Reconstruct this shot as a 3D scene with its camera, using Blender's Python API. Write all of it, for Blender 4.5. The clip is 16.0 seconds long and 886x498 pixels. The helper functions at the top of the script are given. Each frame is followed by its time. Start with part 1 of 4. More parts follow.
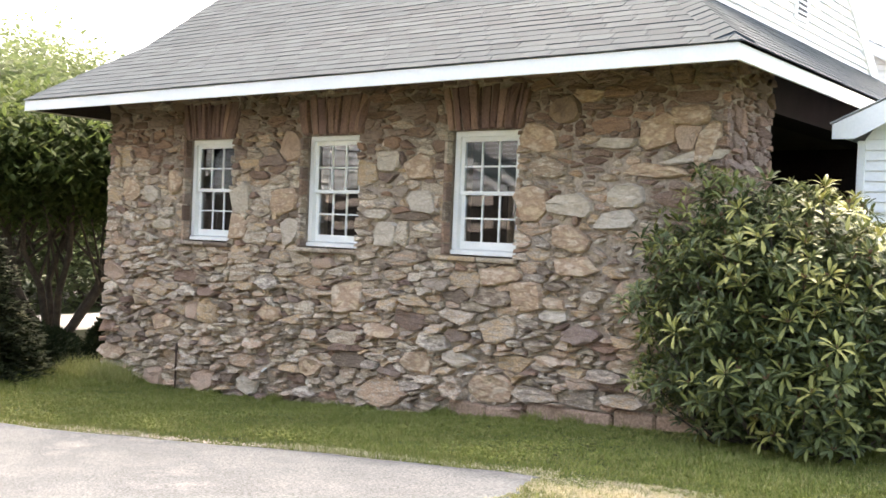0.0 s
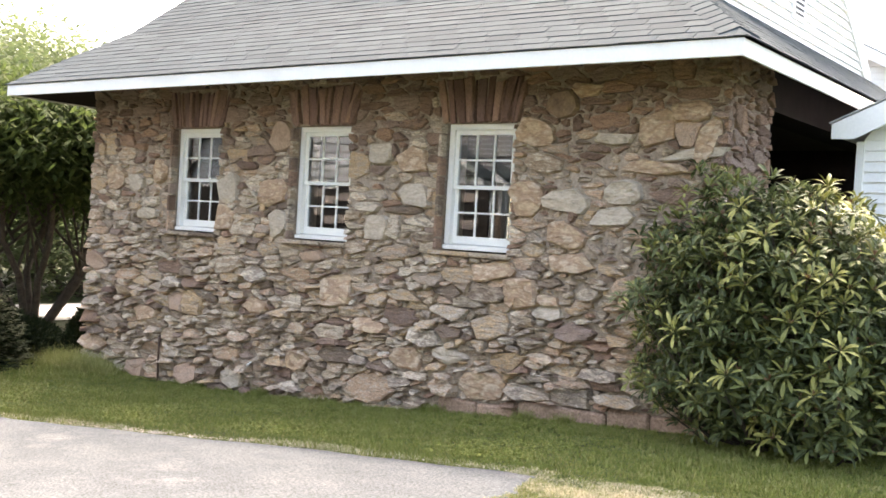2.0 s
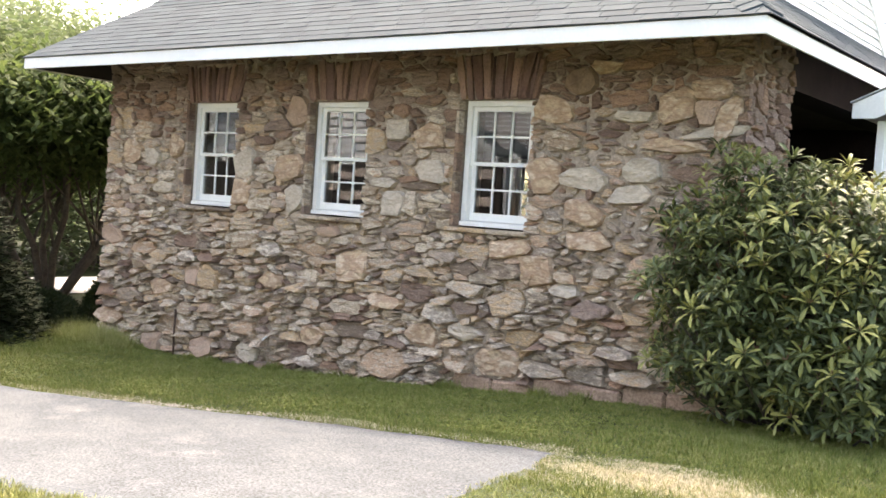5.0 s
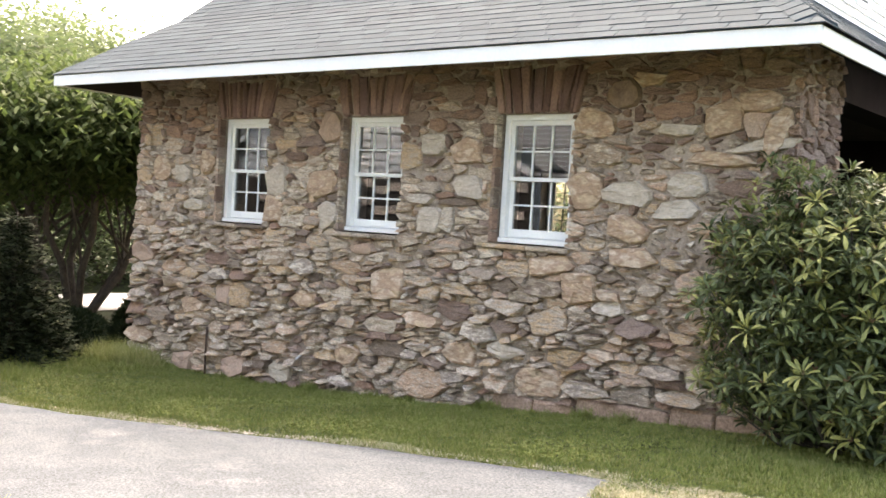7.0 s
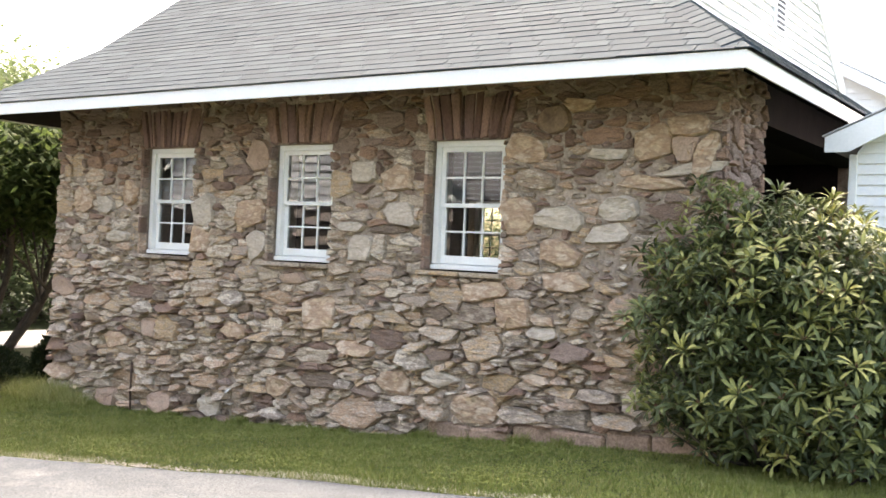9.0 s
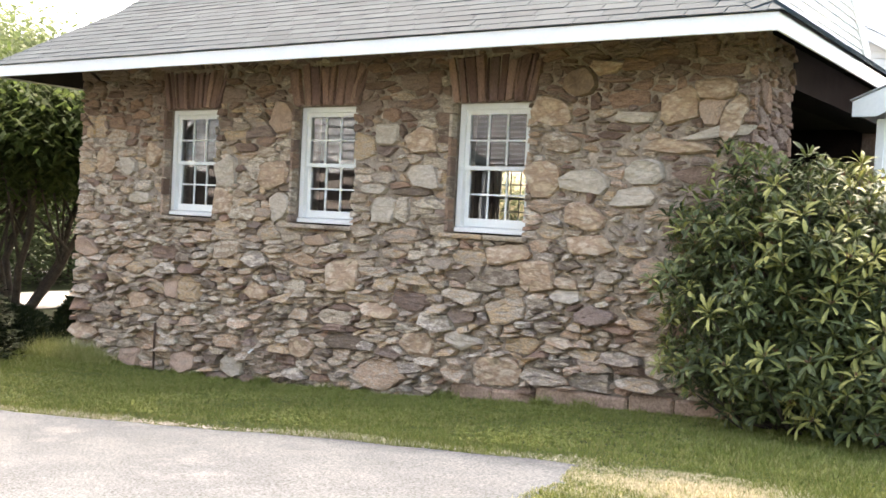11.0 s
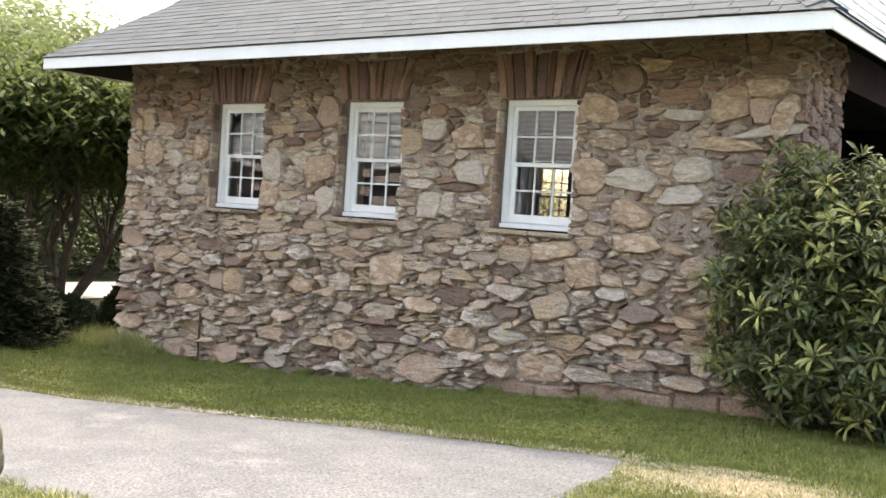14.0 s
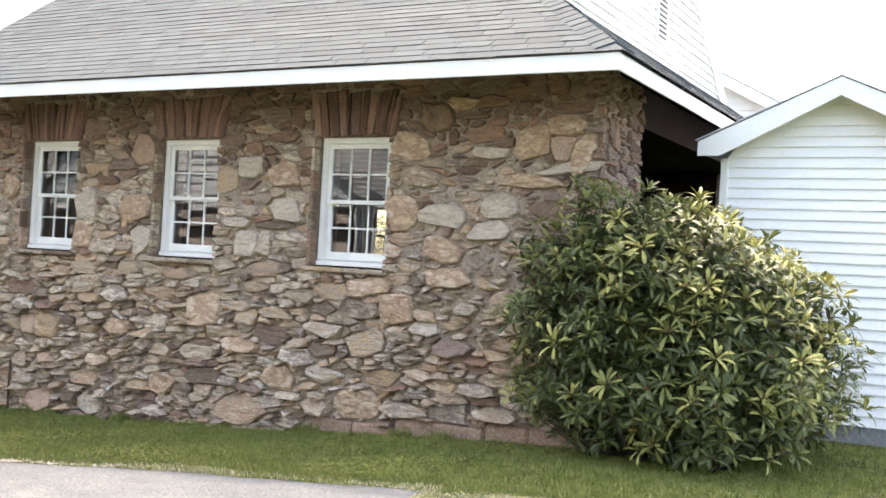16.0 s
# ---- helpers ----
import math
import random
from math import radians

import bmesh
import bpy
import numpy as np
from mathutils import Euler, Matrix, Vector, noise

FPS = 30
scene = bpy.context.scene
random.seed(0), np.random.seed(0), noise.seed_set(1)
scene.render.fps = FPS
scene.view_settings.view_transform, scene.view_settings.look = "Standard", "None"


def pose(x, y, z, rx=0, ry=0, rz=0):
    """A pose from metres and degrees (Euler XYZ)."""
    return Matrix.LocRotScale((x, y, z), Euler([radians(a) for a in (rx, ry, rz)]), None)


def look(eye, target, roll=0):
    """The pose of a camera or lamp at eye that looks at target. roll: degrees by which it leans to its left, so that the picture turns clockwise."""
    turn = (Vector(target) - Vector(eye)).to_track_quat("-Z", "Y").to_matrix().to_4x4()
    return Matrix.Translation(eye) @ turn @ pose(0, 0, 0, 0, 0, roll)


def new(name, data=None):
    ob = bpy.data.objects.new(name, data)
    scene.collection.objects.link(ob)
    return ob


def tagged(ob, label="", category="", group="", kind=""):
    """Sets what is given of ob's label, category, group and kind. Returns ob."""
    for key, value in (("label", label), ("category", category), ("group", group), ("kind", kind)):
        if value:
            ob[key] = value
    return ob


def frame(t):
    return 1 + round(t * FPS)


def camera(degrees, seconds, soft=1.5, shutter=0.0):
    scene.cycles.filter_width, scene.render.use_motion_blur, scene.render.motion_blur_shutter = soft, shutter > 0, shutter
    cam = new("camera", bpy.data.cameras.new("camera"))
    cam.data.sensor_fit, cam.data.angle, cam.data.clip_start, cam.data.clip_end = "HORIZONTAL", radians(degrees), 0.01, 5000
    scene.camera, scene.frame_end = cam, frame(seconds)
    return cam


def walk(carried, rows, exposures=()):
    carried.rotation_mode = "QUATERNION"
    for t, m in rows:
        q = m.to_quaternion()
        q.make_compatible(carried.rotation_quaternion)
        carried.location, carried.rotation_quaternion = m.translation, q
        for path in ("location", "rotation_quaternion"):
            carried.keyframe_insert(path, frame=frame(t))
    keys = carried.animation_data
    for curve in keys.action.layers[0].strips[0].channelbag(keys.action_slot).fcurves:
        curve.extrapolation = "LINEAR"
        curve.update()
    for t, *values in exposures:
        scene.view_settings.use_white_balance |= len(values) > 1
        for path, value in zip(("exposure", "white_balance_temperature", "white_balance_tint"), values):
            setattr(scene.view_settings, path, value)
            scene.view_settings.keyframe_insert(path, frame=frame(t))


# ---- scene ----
cam = camera(45.8, 16.0, 1.65)
PATH = [
    (0, (6.264, -8.084, 1.489), (5.034, -6.507, 1.461), 2.4),
    (0.5, (6.174, -8.12, 1.488), (4.953, -6.537, 1.448), 3.3),
    (1, (6.093, -8.079, 1.463), (4.89, -6.482, 1.442), 2.2),
    (1.5, (6.068, -8.059, 1.474), (4.869, -6.458, 1.452), 2.7),
    (2, (6.062, -8.037, 1.458), (4.865, -6.435, 1.426), 3.4),
    (2.5, (6.06, -8.05, 1.452), (4.863, -6.448, 1.405), 4.0),
    (3, (6.056, -8.053, 1.443), (4.863, -6.448, 1.388), 4.9),
    (3.5, (6.057, -8.051, 1.424), (4.864, -6.447, 1.352), 4.4),
    (4, (6.042, -8.072, 1.435), (4.847, -6.471, 1.351), 3.9),
    (6.5, (5.88, -8.063, 1.474), (4.641, -6.495, 1.411), 3.9),
    (7, (5.749, -8.014, 1.483), (4.508, -6.447, 1.426), 3.5),
    (7.5, (5.688, -8.034, 1.42), (4.548, -6.391, 1.405), 2.3),
    (8, (5.699, -8.007, 1.45), (4.6, -6.336, 1.461), 2.5),
    (8.5, (5.671, -7.976, 1.469), (4.568, -6.308, 1.481), 2.9),
    (9, (5.637, -8.024, 1.445), (4.512, -6.37, 1.454), 2.6),
    (11.3, (5.533, -8.131, 1.409), (4.383, -6.496, 1.333), 3.3),
    (11.5, (5.507, -8.172, 1.402), (4.345, -6.546, 1.311), 3.8),
    (12, (5.464, -8.201, 1.393), (4.249, -6.617, 1.287), 3.9),
    (12.5, (5.465, -8.208, 1.375), (4.239, -6.632, 1.261), 3.8),
    (13, (5.469, -8.202, 1.386), (4.238, -6.631, 1.253), 3.1),
    (13.5, (5.478, -8.202, 1.374), (4.248, -6.63, 1.251), 3.5),
    (14, (5.499, -8.206, 1.385), (4.307, -6.601, 1.319), 3.8),
    (14.5, (5.593, -8.171, 1.42), (4.431, -6.543, 1.432), 4.7),
    (15, (5.712, -8.18, 1.449), (4.601, -6.518, 1.489), 4.5),
    (15.5, (5.886, -8.094, 1.513), (4.847, -6.385, 1.55), 3.0),
    (16, (5.853, -8.005, 1.35), (4.881, -6.258, 1.383), 3.2),
]
walk(cam, [(t, look(eye, target, roll)) for t, eye, target, roll in PATH], [(0, 3.09, 7600, 13), (9, 3.13, 7600, 13), (12, 3.15, 7620, 13), (12.7, 3.13, 7640, 13), (13.5, 3.02, 7650, 13), (14, 2.99, 7620, 13), (15, 3.07, 7560, 13), (16, 3.15, 7520, 13)])

# ---- light ----
world = bpy.data.worlds.new("sky")
scene.world = world
world.use_nodes = True
wn = world.node_tree.nodes
sky = wn.new("ShaderNodeTexSky")
sky.sky_type, sky.sun_disc = "NISHITA", False
sky.sun_elevation, sky.sun_rotation = radians(57.7), radians(325)
sky.dust_density, sky.air_density, sky.ozone_density = 5.0, 1.0, 0.3
wn["Background"].inputs["Strength"].default_value = 0.15
world.node_tree.links.new(sky.outputs[0], wn["Background"].inputs["Color"])
sun = new("sun", bpy.data.lights.new("sun", "SUN"))
sun.data.energy, sun.data.angle, sun.data.color = 1.0, radians(4), (1.0, 0.98, 0.96)
sun.matrix_world = look((-3.6, 5.2, 10), (0, 0, 0))


# ---- materials ----
def material(name, colours, scale=8.0, rough=0.8, bump=0.3, fine=60.0, metal=0.0, pick="", spread=0.0, spec=0.15, stretch=(1, 1, 1), finebump=0.4, dist=0.02):
    """Noise-mixed colours; pick: a piece's own colour by 'object', 'island' or a named 'tone'."""
    m = bpy.data.materials.new(name)
    m.use_nodes = True
    n, l = m.node_tree.nodes, m.node_tree.links
    b = n["Principled BSDF"]
    b.inputs["Metallic"].default_value, b.inputs["Specular IOR Level"].default_value = metal, spec
    mp = n.new("ShaderNodeMapping")
    mp.inputs["Scale"].default_value = stretch
    geo = n.new("ShaderNodeNewGeometry")
    l.new(geo.outputs["Position"], mp.inputs["Vector"])
    big, small = n.new("ShaderNodeTexNoise"), n.new("ShaderNodeTexNoise")
    big.inputs["Scale"].default_value, big.inputs["Detail"].default_value, big.inputs["Roughness"].default_value = scale, 6, 0.62
    small.inputs["Scale"].default_value, small.inputs["Detail"].default_value, small.inputs["Roughness"].default_value = fine, 4, 0.65
    l.new(mp.outputs[0], big.inputs["Vector"])
    l.new(mp.outputs[0], small.inputs["Vector"])
    ramp = n.new("ShaderNodeValToRGB")
    els = ramp.color_ramp.elements
    k = len(colours)
    while len(els) < k:
        els.new(0.5)
    for i, c in enumerate(colours):
        els[i].position = (0.04 + 0.92 * i / (k - 1)) if pick else 0.3 + 0.4 * i / max(1, k - 1)
        els[i].color = (*c, 1)
    if pick:
        if pick == "object":
            src = n.new("ShaderNodeObjectInfo").outputs["Random"]
        elif pick == "island":
            src = geo.outputs["Random Per Island"]
        else:
            at = n.new("ShaderNodeAttribute")
            at.attribute_name = pick
            src = at.outputs["Fac"]
        ad = n.new("ShaderNodeMath")
        ad.operation = "MULTIPLY_ADD"
        sb = n.new("ShaderNodeMath")
        sb.operation = "SUBTRACT"
        sb.inputs[1].default_value = 0.5
        l.new(big.outputs["Fac"], sb.inputs[0])
        l.new(sb.outputs[0], ad.inputs[0])
        ad.inputs[1].default_value = spread
        l.new(src, ad.inputs[2])
        l.new(ad.outputs[0], ramp.inputs["Fac"])
    else:
        l.new(big.outputs["Fac"], ramp.inputs["Fac"])
    val = n.new("ShaderNodeMapRange")
    val.inputs["From Min"].default_value, val.inputs["From Max"].default_value = 0.34, 0.66
    val.inputs["To Min"].default_value, val.inputs["To Max"].default_value = 1 - finebump * 0.6, 1 + finebump * 0.6
    l.new(small.outputs["Fac"], val.inputs["Value"])
    mul = n.new("ShaderNodeVectorMath")
    mul.operation = "SCALE"
    l.new(ramp.outputs["Color"], mul.inputs[0])
    l.new(val.outputs[0], mul.inputs["Scale"])
    l.new(mul.outputs[0], b.inputs["Base Color"])
    rr = n.new("ShaderNodeMapRange")
    rr.inputs["To Min"].default_value, rr.inputs["To Max"].default_value = max(0.05, rough - 0.12), min(1, rough + 0.12)
    l.new(small.outputs["Fac"], rr.inputs["Value"])
    l.new(rr.outputs[0], b.inputs["Roughness"])
    if bump:
        mixh = n.new("ShaderNodeMath")
        mixh.operation = "MULTIPLY_ADD"
        mixh.inputs[1].default_value = 0.22
        l.new(small.outputs["Fac"], mixh.inputs[0])
        l.new(big.outputs["Fac"], mixh.inputs[2])
        bp = n.new("ShaderNodeBump")
        bp.inputs["Strength"].default_value, bp.inputs["Distance"].default_value = bump, dist
        l.new(mixh.outputs[0], bp.inputs["Height"])
        l.new(bp.outputs[0], b.inputs["Normal"])
    return m


STONES = [(0.225, 0.166, 0.123), (0.449, 0.358, 0.266), (0.561, 0.457, 0.343), (0.348, 0.243, 0.164), (0.674, 0.572, 0.446), (0.472, 0.379, 0.292), (0.561, 0.391, 0.235), (0.517, 0.423, 0.328), (0.460, 0.303, 0.195), (0.584, 0.477, 0.368), (0.303, 0.237, 0.190), (0.718, 0.616, 0.482), (0.528, 0.358, 0.246), (0.415, 0.329, 0.256)]
M = {}
M["stone_part"] = material("fieldstone_piece", STONES, 9, 0.9, 1.0, 45, pick="object", spread=0.42, finebump=0.5, stretch=(0.9, 0.9, 2.6), dist=0.06)
M["stone_rest"] = material("fieldstone_bulk", STONES, 9, 0.9, 1.0, 45, pick="island", spread=0.42, finebump=0.5, stretch=(0.9, 0.9, 2.6), dist=0.06)
# brown stones, also used to put eave and end-wall shade into the colour
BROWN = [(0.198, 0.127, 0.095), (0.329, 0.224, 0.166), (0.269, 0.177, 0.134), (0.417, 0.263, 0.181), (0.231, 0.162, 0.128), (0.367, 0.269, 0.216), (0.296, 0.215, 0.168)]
M["brown_part"] = material("brown_shade_stone_piece", BROWN, 10, 0.9, 1.0, 60, pick="object", spread=0.5, finebump=0.5, stretch=(0.9, 0.9, 2.4), dist=0.06)
M["brown_rest"] = material("brown_shade_stone_bulk", BROWN, 10, 0.9, 1.0, 60, pick="island", spread=0.5, finebump=0.5, stretch=(0.9, 0.9, 2.4), dist=0.06)
M["stone_tan"] = material("tan_sandstone", [(0.323, 0.231, 0.155), (0.545, 0.412, 0.279), (0.364, 0.24, 0.16), (0.576, 0.452, 0.33), (0.444, 0.345, 0.259)], 5, 0.88, 1.0, 26, finebump=0.28, stretch=(0.9, 0.9, 1.8), dist=0.05)
M["stone_pale"] = material("pale_quartzite", [(0.367, 0.301, 0.233), (0.541, 0.464, 0.369), (0.459, 0.383, 0.301), (0.581, 0.5, 0.398)], 5, 0.85, 1.0, 26, finebump=0.25, stretch=(0.9, 0.9, 1.8), dist=0.05)
M["stone_red"] = material("red_sandstone", [(0.30, 0.205, 0.152), (0.41, 0.29, 0.212), (0.34, 0.255, 0.192)], 9, 0.9, 0.6, 60, finebump=0.4)
M["footing"] = material("brown_footing_stone", [(0.229, 0.157, 0.114), (0.333, 0.228, 0.163), (0.270, 0.180, 0.132)], 7, 0.95, 0.8, 40, finebump=0.5)
M["stone_brown"] = material("brown_sandstone", [(0.16, 0.11, 0.08), (0.25, 0.175, 0.12), (0.2, 0.14, 0.1)], 6, 0.9, 0.8, 40, finebump=0.3)
M["stone_arch"] = material("arch_sandstone", [(0.154, 0.093, 0.077), (0.298, 0.190, 0.149), (0.193, 0.120, 0.102), (0.376, 0.241, 0.184), (0.241, 0.152, 0.130), (0.169, 0.108, 0.094)], 6, 0.9, 0.8, 60, pick="object", spread=0.3, finebump=0.5, stretch=(2.5, 1, 0.6))
M["mortar"] = material("mortar", [(0.24, 0.185, 0.143), (0.40, 0.325, 0.257), (0.315, 0.25, 0.196)], 5, 0.95, 1.0, 45, finebump=0.5, dist=0.035)
M["paint"] = material("white_paint", [(0.76, 0.756, 0.72), (0.83, 0.826, 0.787)], 3, 0.45, 0.1, 40, finebump=0.05)
M["vinyl"] = material("white_vinyl_siding", [(0.80, 0.80, 0.78), (0.85, 0.85, 0.825)], 1.5, 0.5, 0.05, 30, finebump=0.05)
# near-black brown: shade of the eave and porch is put into this colour
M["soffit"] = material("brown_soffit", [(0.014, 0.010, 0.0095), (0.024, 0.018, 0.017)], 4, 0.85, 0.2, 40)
M["shingle_part"] = material("asphalt_shingle_piece", [(0.0255, 0.0375, 0.044), (0.0335, 0.048, 0.0555), (0.030, 0.043, 0.05), (0.039, 0.054, 0.061)], 1.4, 0.95, 0.5, 240, pick="object", spread=0.8, finebump=0.35, dist=0.004)
M["shingle_rest"] = material("asphalt_shingle_bulk", [(0.0255, 0.0375, 0.044), (0.0335, 0.048, 0.0555), (0.030, 0.043, 0.05), (0.039, 0.054, 0.061)], 1.4, 0.95, 0.5, 240, pick="island", spread=0.8, finebump=0.35, dist=0.004)
M["drip_edge"] = material("pale_metal_roof_edge", [(0.42, 0.42, 0.43), (0.5, 0.5, 0.5)], 4, 0.6, 0.05, 30, finebump=0.1)
M["deck"] = material("roof_underlay", [(0.05, 0.05, 0.05), (0.08, 0.08, 0.075)], 5, 0.95, 0.2)
M["asphalt"] = material("worn_asphalt", [(0.052, 0.057, 0.062), (0.082, 0.088, 0.092), (0.062, 0.068, 0.073), (0.105, 0.110, 0.113)], 1.1, 0.92, 0.9, 75, finebump=1.05, stretch=(0.8, 1, 1), dist=0.01)
M["soil"] = material("lawn_soil", [(0.021, 0.0291, 0.008), (0.031, 0.04, 0.011), (0.025, 0.0338, 0.009), (0.045, 0.0468, 0.018)], 2.1, 0.95, 0.8, 45, finebump=0.6)
M["grass"] = material("grass_blades", [(0.108, 0.132, 0.027), (0.185, 0.205, 0.048), (0.145, 0.17, 0.04), (0.29, 0.27, 0.11)], 4.5, 0.6, 0, 12, pick="tone", spread=1.0, finebump=0.2)
M["straw"] = material("parched_grass", [(0.48, 0.41, 0.27), (0.68, 0.60, 0.43), (0.42, 0.37, 0.22)], 2, 0.8, 0, 20, pick="tone", spread=0.5)
# yellower, lighter copy of grass: sunlight on the near lawn is painted in
M["grass_pale"] = material("pale_sunlit_grass_blades", [(0.20, 0.21, 0.06), (0.32, 0.31, 0.11), (0.25, 0.26, 0.08), (0.50, 0.45, 0.23)], 4.5, 0.6, 0, 12, pick="tone", spread=1.0, finebump=0.2)
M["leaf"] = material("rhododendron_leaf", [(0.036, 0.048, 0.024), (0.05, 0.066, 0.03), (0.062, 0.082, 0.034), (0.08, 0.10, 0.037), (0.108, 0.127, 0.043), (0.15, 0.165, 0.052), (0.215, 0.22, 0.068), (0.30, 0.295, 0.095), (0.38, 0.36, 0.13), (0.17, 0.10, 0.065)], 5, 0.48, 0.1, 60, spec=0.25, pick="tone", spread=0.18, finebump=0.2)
M["dogwood"] = material("dogwood_leaf", [(0.0459, 0.0676, 0.0208), (0.0607, 0.0858, 0.026), (0.0837, 0.109, 0.0338)], 1.2, 0.75, 0, 20, pick="island", spread=0.5, finebump=0.2)
M["woods"] = material("woodland_leaf", [(0.072, 0.10, 0.042), (0.10, 0.133, 0.056), (0.13, 0.16, 0.07)], 0.5, 0.6, 0, 5, pick="island", spread=0.6, finebump=0.2)
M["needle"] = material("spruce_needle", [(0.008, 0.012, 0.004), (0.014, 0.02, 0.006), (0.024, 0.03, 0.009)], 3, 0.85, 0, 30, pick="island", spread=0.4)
M["bark"] = material("bark", [(0.045, 0.036, 0.028), (0.09, 0.075, 0.06)], 10, 0.95, 0.7, 60)
M["marble"] = material("weathered_marble", [(0.074, 0.065, 0.044), (0.155, 0.140, 0.105), (0.104, 0.090, 0.061), (0.141, 0.126, 0.088)], 9, 0.85, 0.5, 90, finebump=0.35, dist=0.01)
M["concrete"] = material("grey_concrete", [(0.17, 0.17, 0.17), (0.25, 0.25, 0.245)], 4, 0.9, 0.4, 60)
# room finishes: dimness of the unlit interior is put into these dark colours
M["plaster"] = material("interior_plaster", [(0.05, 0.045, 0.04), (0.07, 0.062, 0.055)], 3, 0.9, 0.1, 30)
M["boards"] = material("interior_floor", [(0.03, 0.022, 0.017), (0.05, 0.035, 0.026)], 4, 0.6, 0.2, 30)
M["gravel"] = material("pale_gravel", [(0.30, 0.29, 0.27), (0.40, 0.39, 0.37)], 2, 0.95, 0.5, 50)
M["iron"] = material("rusty_iron", [(0.05, 0.035, 0.028), (0.10, 0.06, 0.04)], 20, 0.8, 0.4, 80)
M["grey_siding"] = material("grey_clapboard", [(0.35, 0.385, 0.41), (0.42, 0.455, 0.475)], 2, 0.6, 0.05, 30, finebump=0.1)
M["black_boards"] = material("black_boards", [(0.012, 0.011, 0.011), (0.02, 0.019, 0.018)], 3, 0.8, 0.1, 30)
M["taupe_boards"] = material("taupe_boards", [(0.22, 0.2, 0.185), (0.28, 0.255, 0.235)], 3, 0.8, 0.1, 30)
M["dark_siding"] = material("dark_clapboard", [(0.11, 0.11, 0.115), (0.15, 0.15, 0.155)], 2, 0.7, 0.05, 30, finebump=0.1)

glass = bpy.data.materials.new("window_glass")
glass.use_nodes = True
gn, gl = glass.node_tree.nodes, glass.node_tree.links
gn.remove(gn["Principled BSDF"])
tr, gs, mx, fr = gn.new("ShaderNodeBsdfTransparent"), gn.new("ShaderNodeBsdfGlossy"), gn.new("ShaderNodeMixShader"), gn.new("ShaderNodeFresnel")
tr.inputs["Color"].default_value = (0.93, 0.95, 0.94, 1)
gs.inputs["Roughness"].default_value = 0.0
fr.inputs["IOR"].default_value = 2.3
wave, wave_bump = gn.new("ShaderNodeTexNoise"), gn.new("ShaderNodeBump")
wave.inputs["Scale"].default_value, wave.inputs["Detail"].default_value = 9.0, 1.0
wave_bump.inputs["Strength"].default_value, wave_bump.inputs["Distance"].default_value = 0.2, 0.0003
wave_at = gn.new("ShaderNodeNewGeometry")
gl.new(wave_at.outputs["Position"], wave.inputs["Vector"])
gl.new(wave.outputs["Fac"], wave_bump.inputs["Height"])
gl.new(wave_bump.outputs[0], gs.inputs["Normal"])
gl.new(fr.outputs[0], mx.inputs["Fac"])
gl.new(tr.outputs[0], mx.inputs[1])
gl.new(gs.outputs[0], mx.inputs[2])
gl.new(mx.outputs[0], gn["Material Output"].inputs["Surface"])
M["glass"] = glass


def let_through(m, share):
    """Leaves pass part of the light that falls on them."""
    n, l = m.node_tree.nodes, m.node_tree.links
    b, end = n["Principled BSDF"], n["Material Output"]
    thin, mix = n.new("ShaderNodeBsdfTranslucent"), n.new("ShaderNodeMixShader")
    l.new(b.inputs["Base Color"].links[0].from_socket, thin.inputs["Color"])
    mix.inputs["Fac"].default_value = share
    l.new(b.outputs[0], mix.inputs[1])
    l.new(thin.outputs[0], mix.inputs[2])
    l.new(mix.outputs[0], end.inputs["Surface"])


let_through(M["leaf"], 0.15)
let_through(M["dogwood"], 0.5)
let_through(M["woods"], 0.55)


# ---- mesh helpers ----
def mesh_of(name, verts, faces, mat, smooth=False):
    me = bpy.data.meshes.new(name)
    me.from_pydata([tuple(v) for v in verts], [], [tuple(f) for f in faces])
    me.materials.append(mat)
    if smooth:
        me.polygons.foreach_set("use_smooth", [True] * len(me.polygons))
    me.update()
    return me


def part(name, data, mat, parent, label="", kind=""):
    """Links a bmesh, or a mesh, as one mesh object under a thing or a part."""
    if isinstance(data, bmesh.types.BMesh):
        me = bpy.data.meshes.new(name)
        data.to_mesh(me)
        data.free()
        me.materials.append(mat)
        data = me
    ob = new(name, data)
    ob.parent = parent
    return tagged(ob, label, kind=kind)


def thing(name, label, category, group="", kind="", at=(0, 0, 0)):
    ob = new(name)
    ob.location = at
    return tagged(ob, label, category, group, kind)


BOX = [(0, 1, 3, 2), (4, 6, 7, 5), (0, 4, 5, 1), (2, 3, 7, 6), (0, 2, 6, 4), (1, 5, 7, 3)]


def add_box(bm, x0, x1, y0, y1, z0, z1):
    vs = [bm.verts.new((x, y, z)) for x in (x0, x1) for y in (y0, y1) for z in (z0, z1)]
    for f in BOX:
        bm.faces.new([vs[i] for i in f])
    return vs


def box(x0, x1, y0, y1, z0, z1, bevel=0.0):
    bm = bmesh.new()
    add_box(bm, x0, x1, y0, y1, z0, z1)
    bmesh.ops.recalc_face_normals(bm, faces=bm.faces)
    if bevel:
        bmesh.ops.bevel(bm, geom=bm.edges[:], offset=bevel, segments=2, affect="EDGES")
    return bm


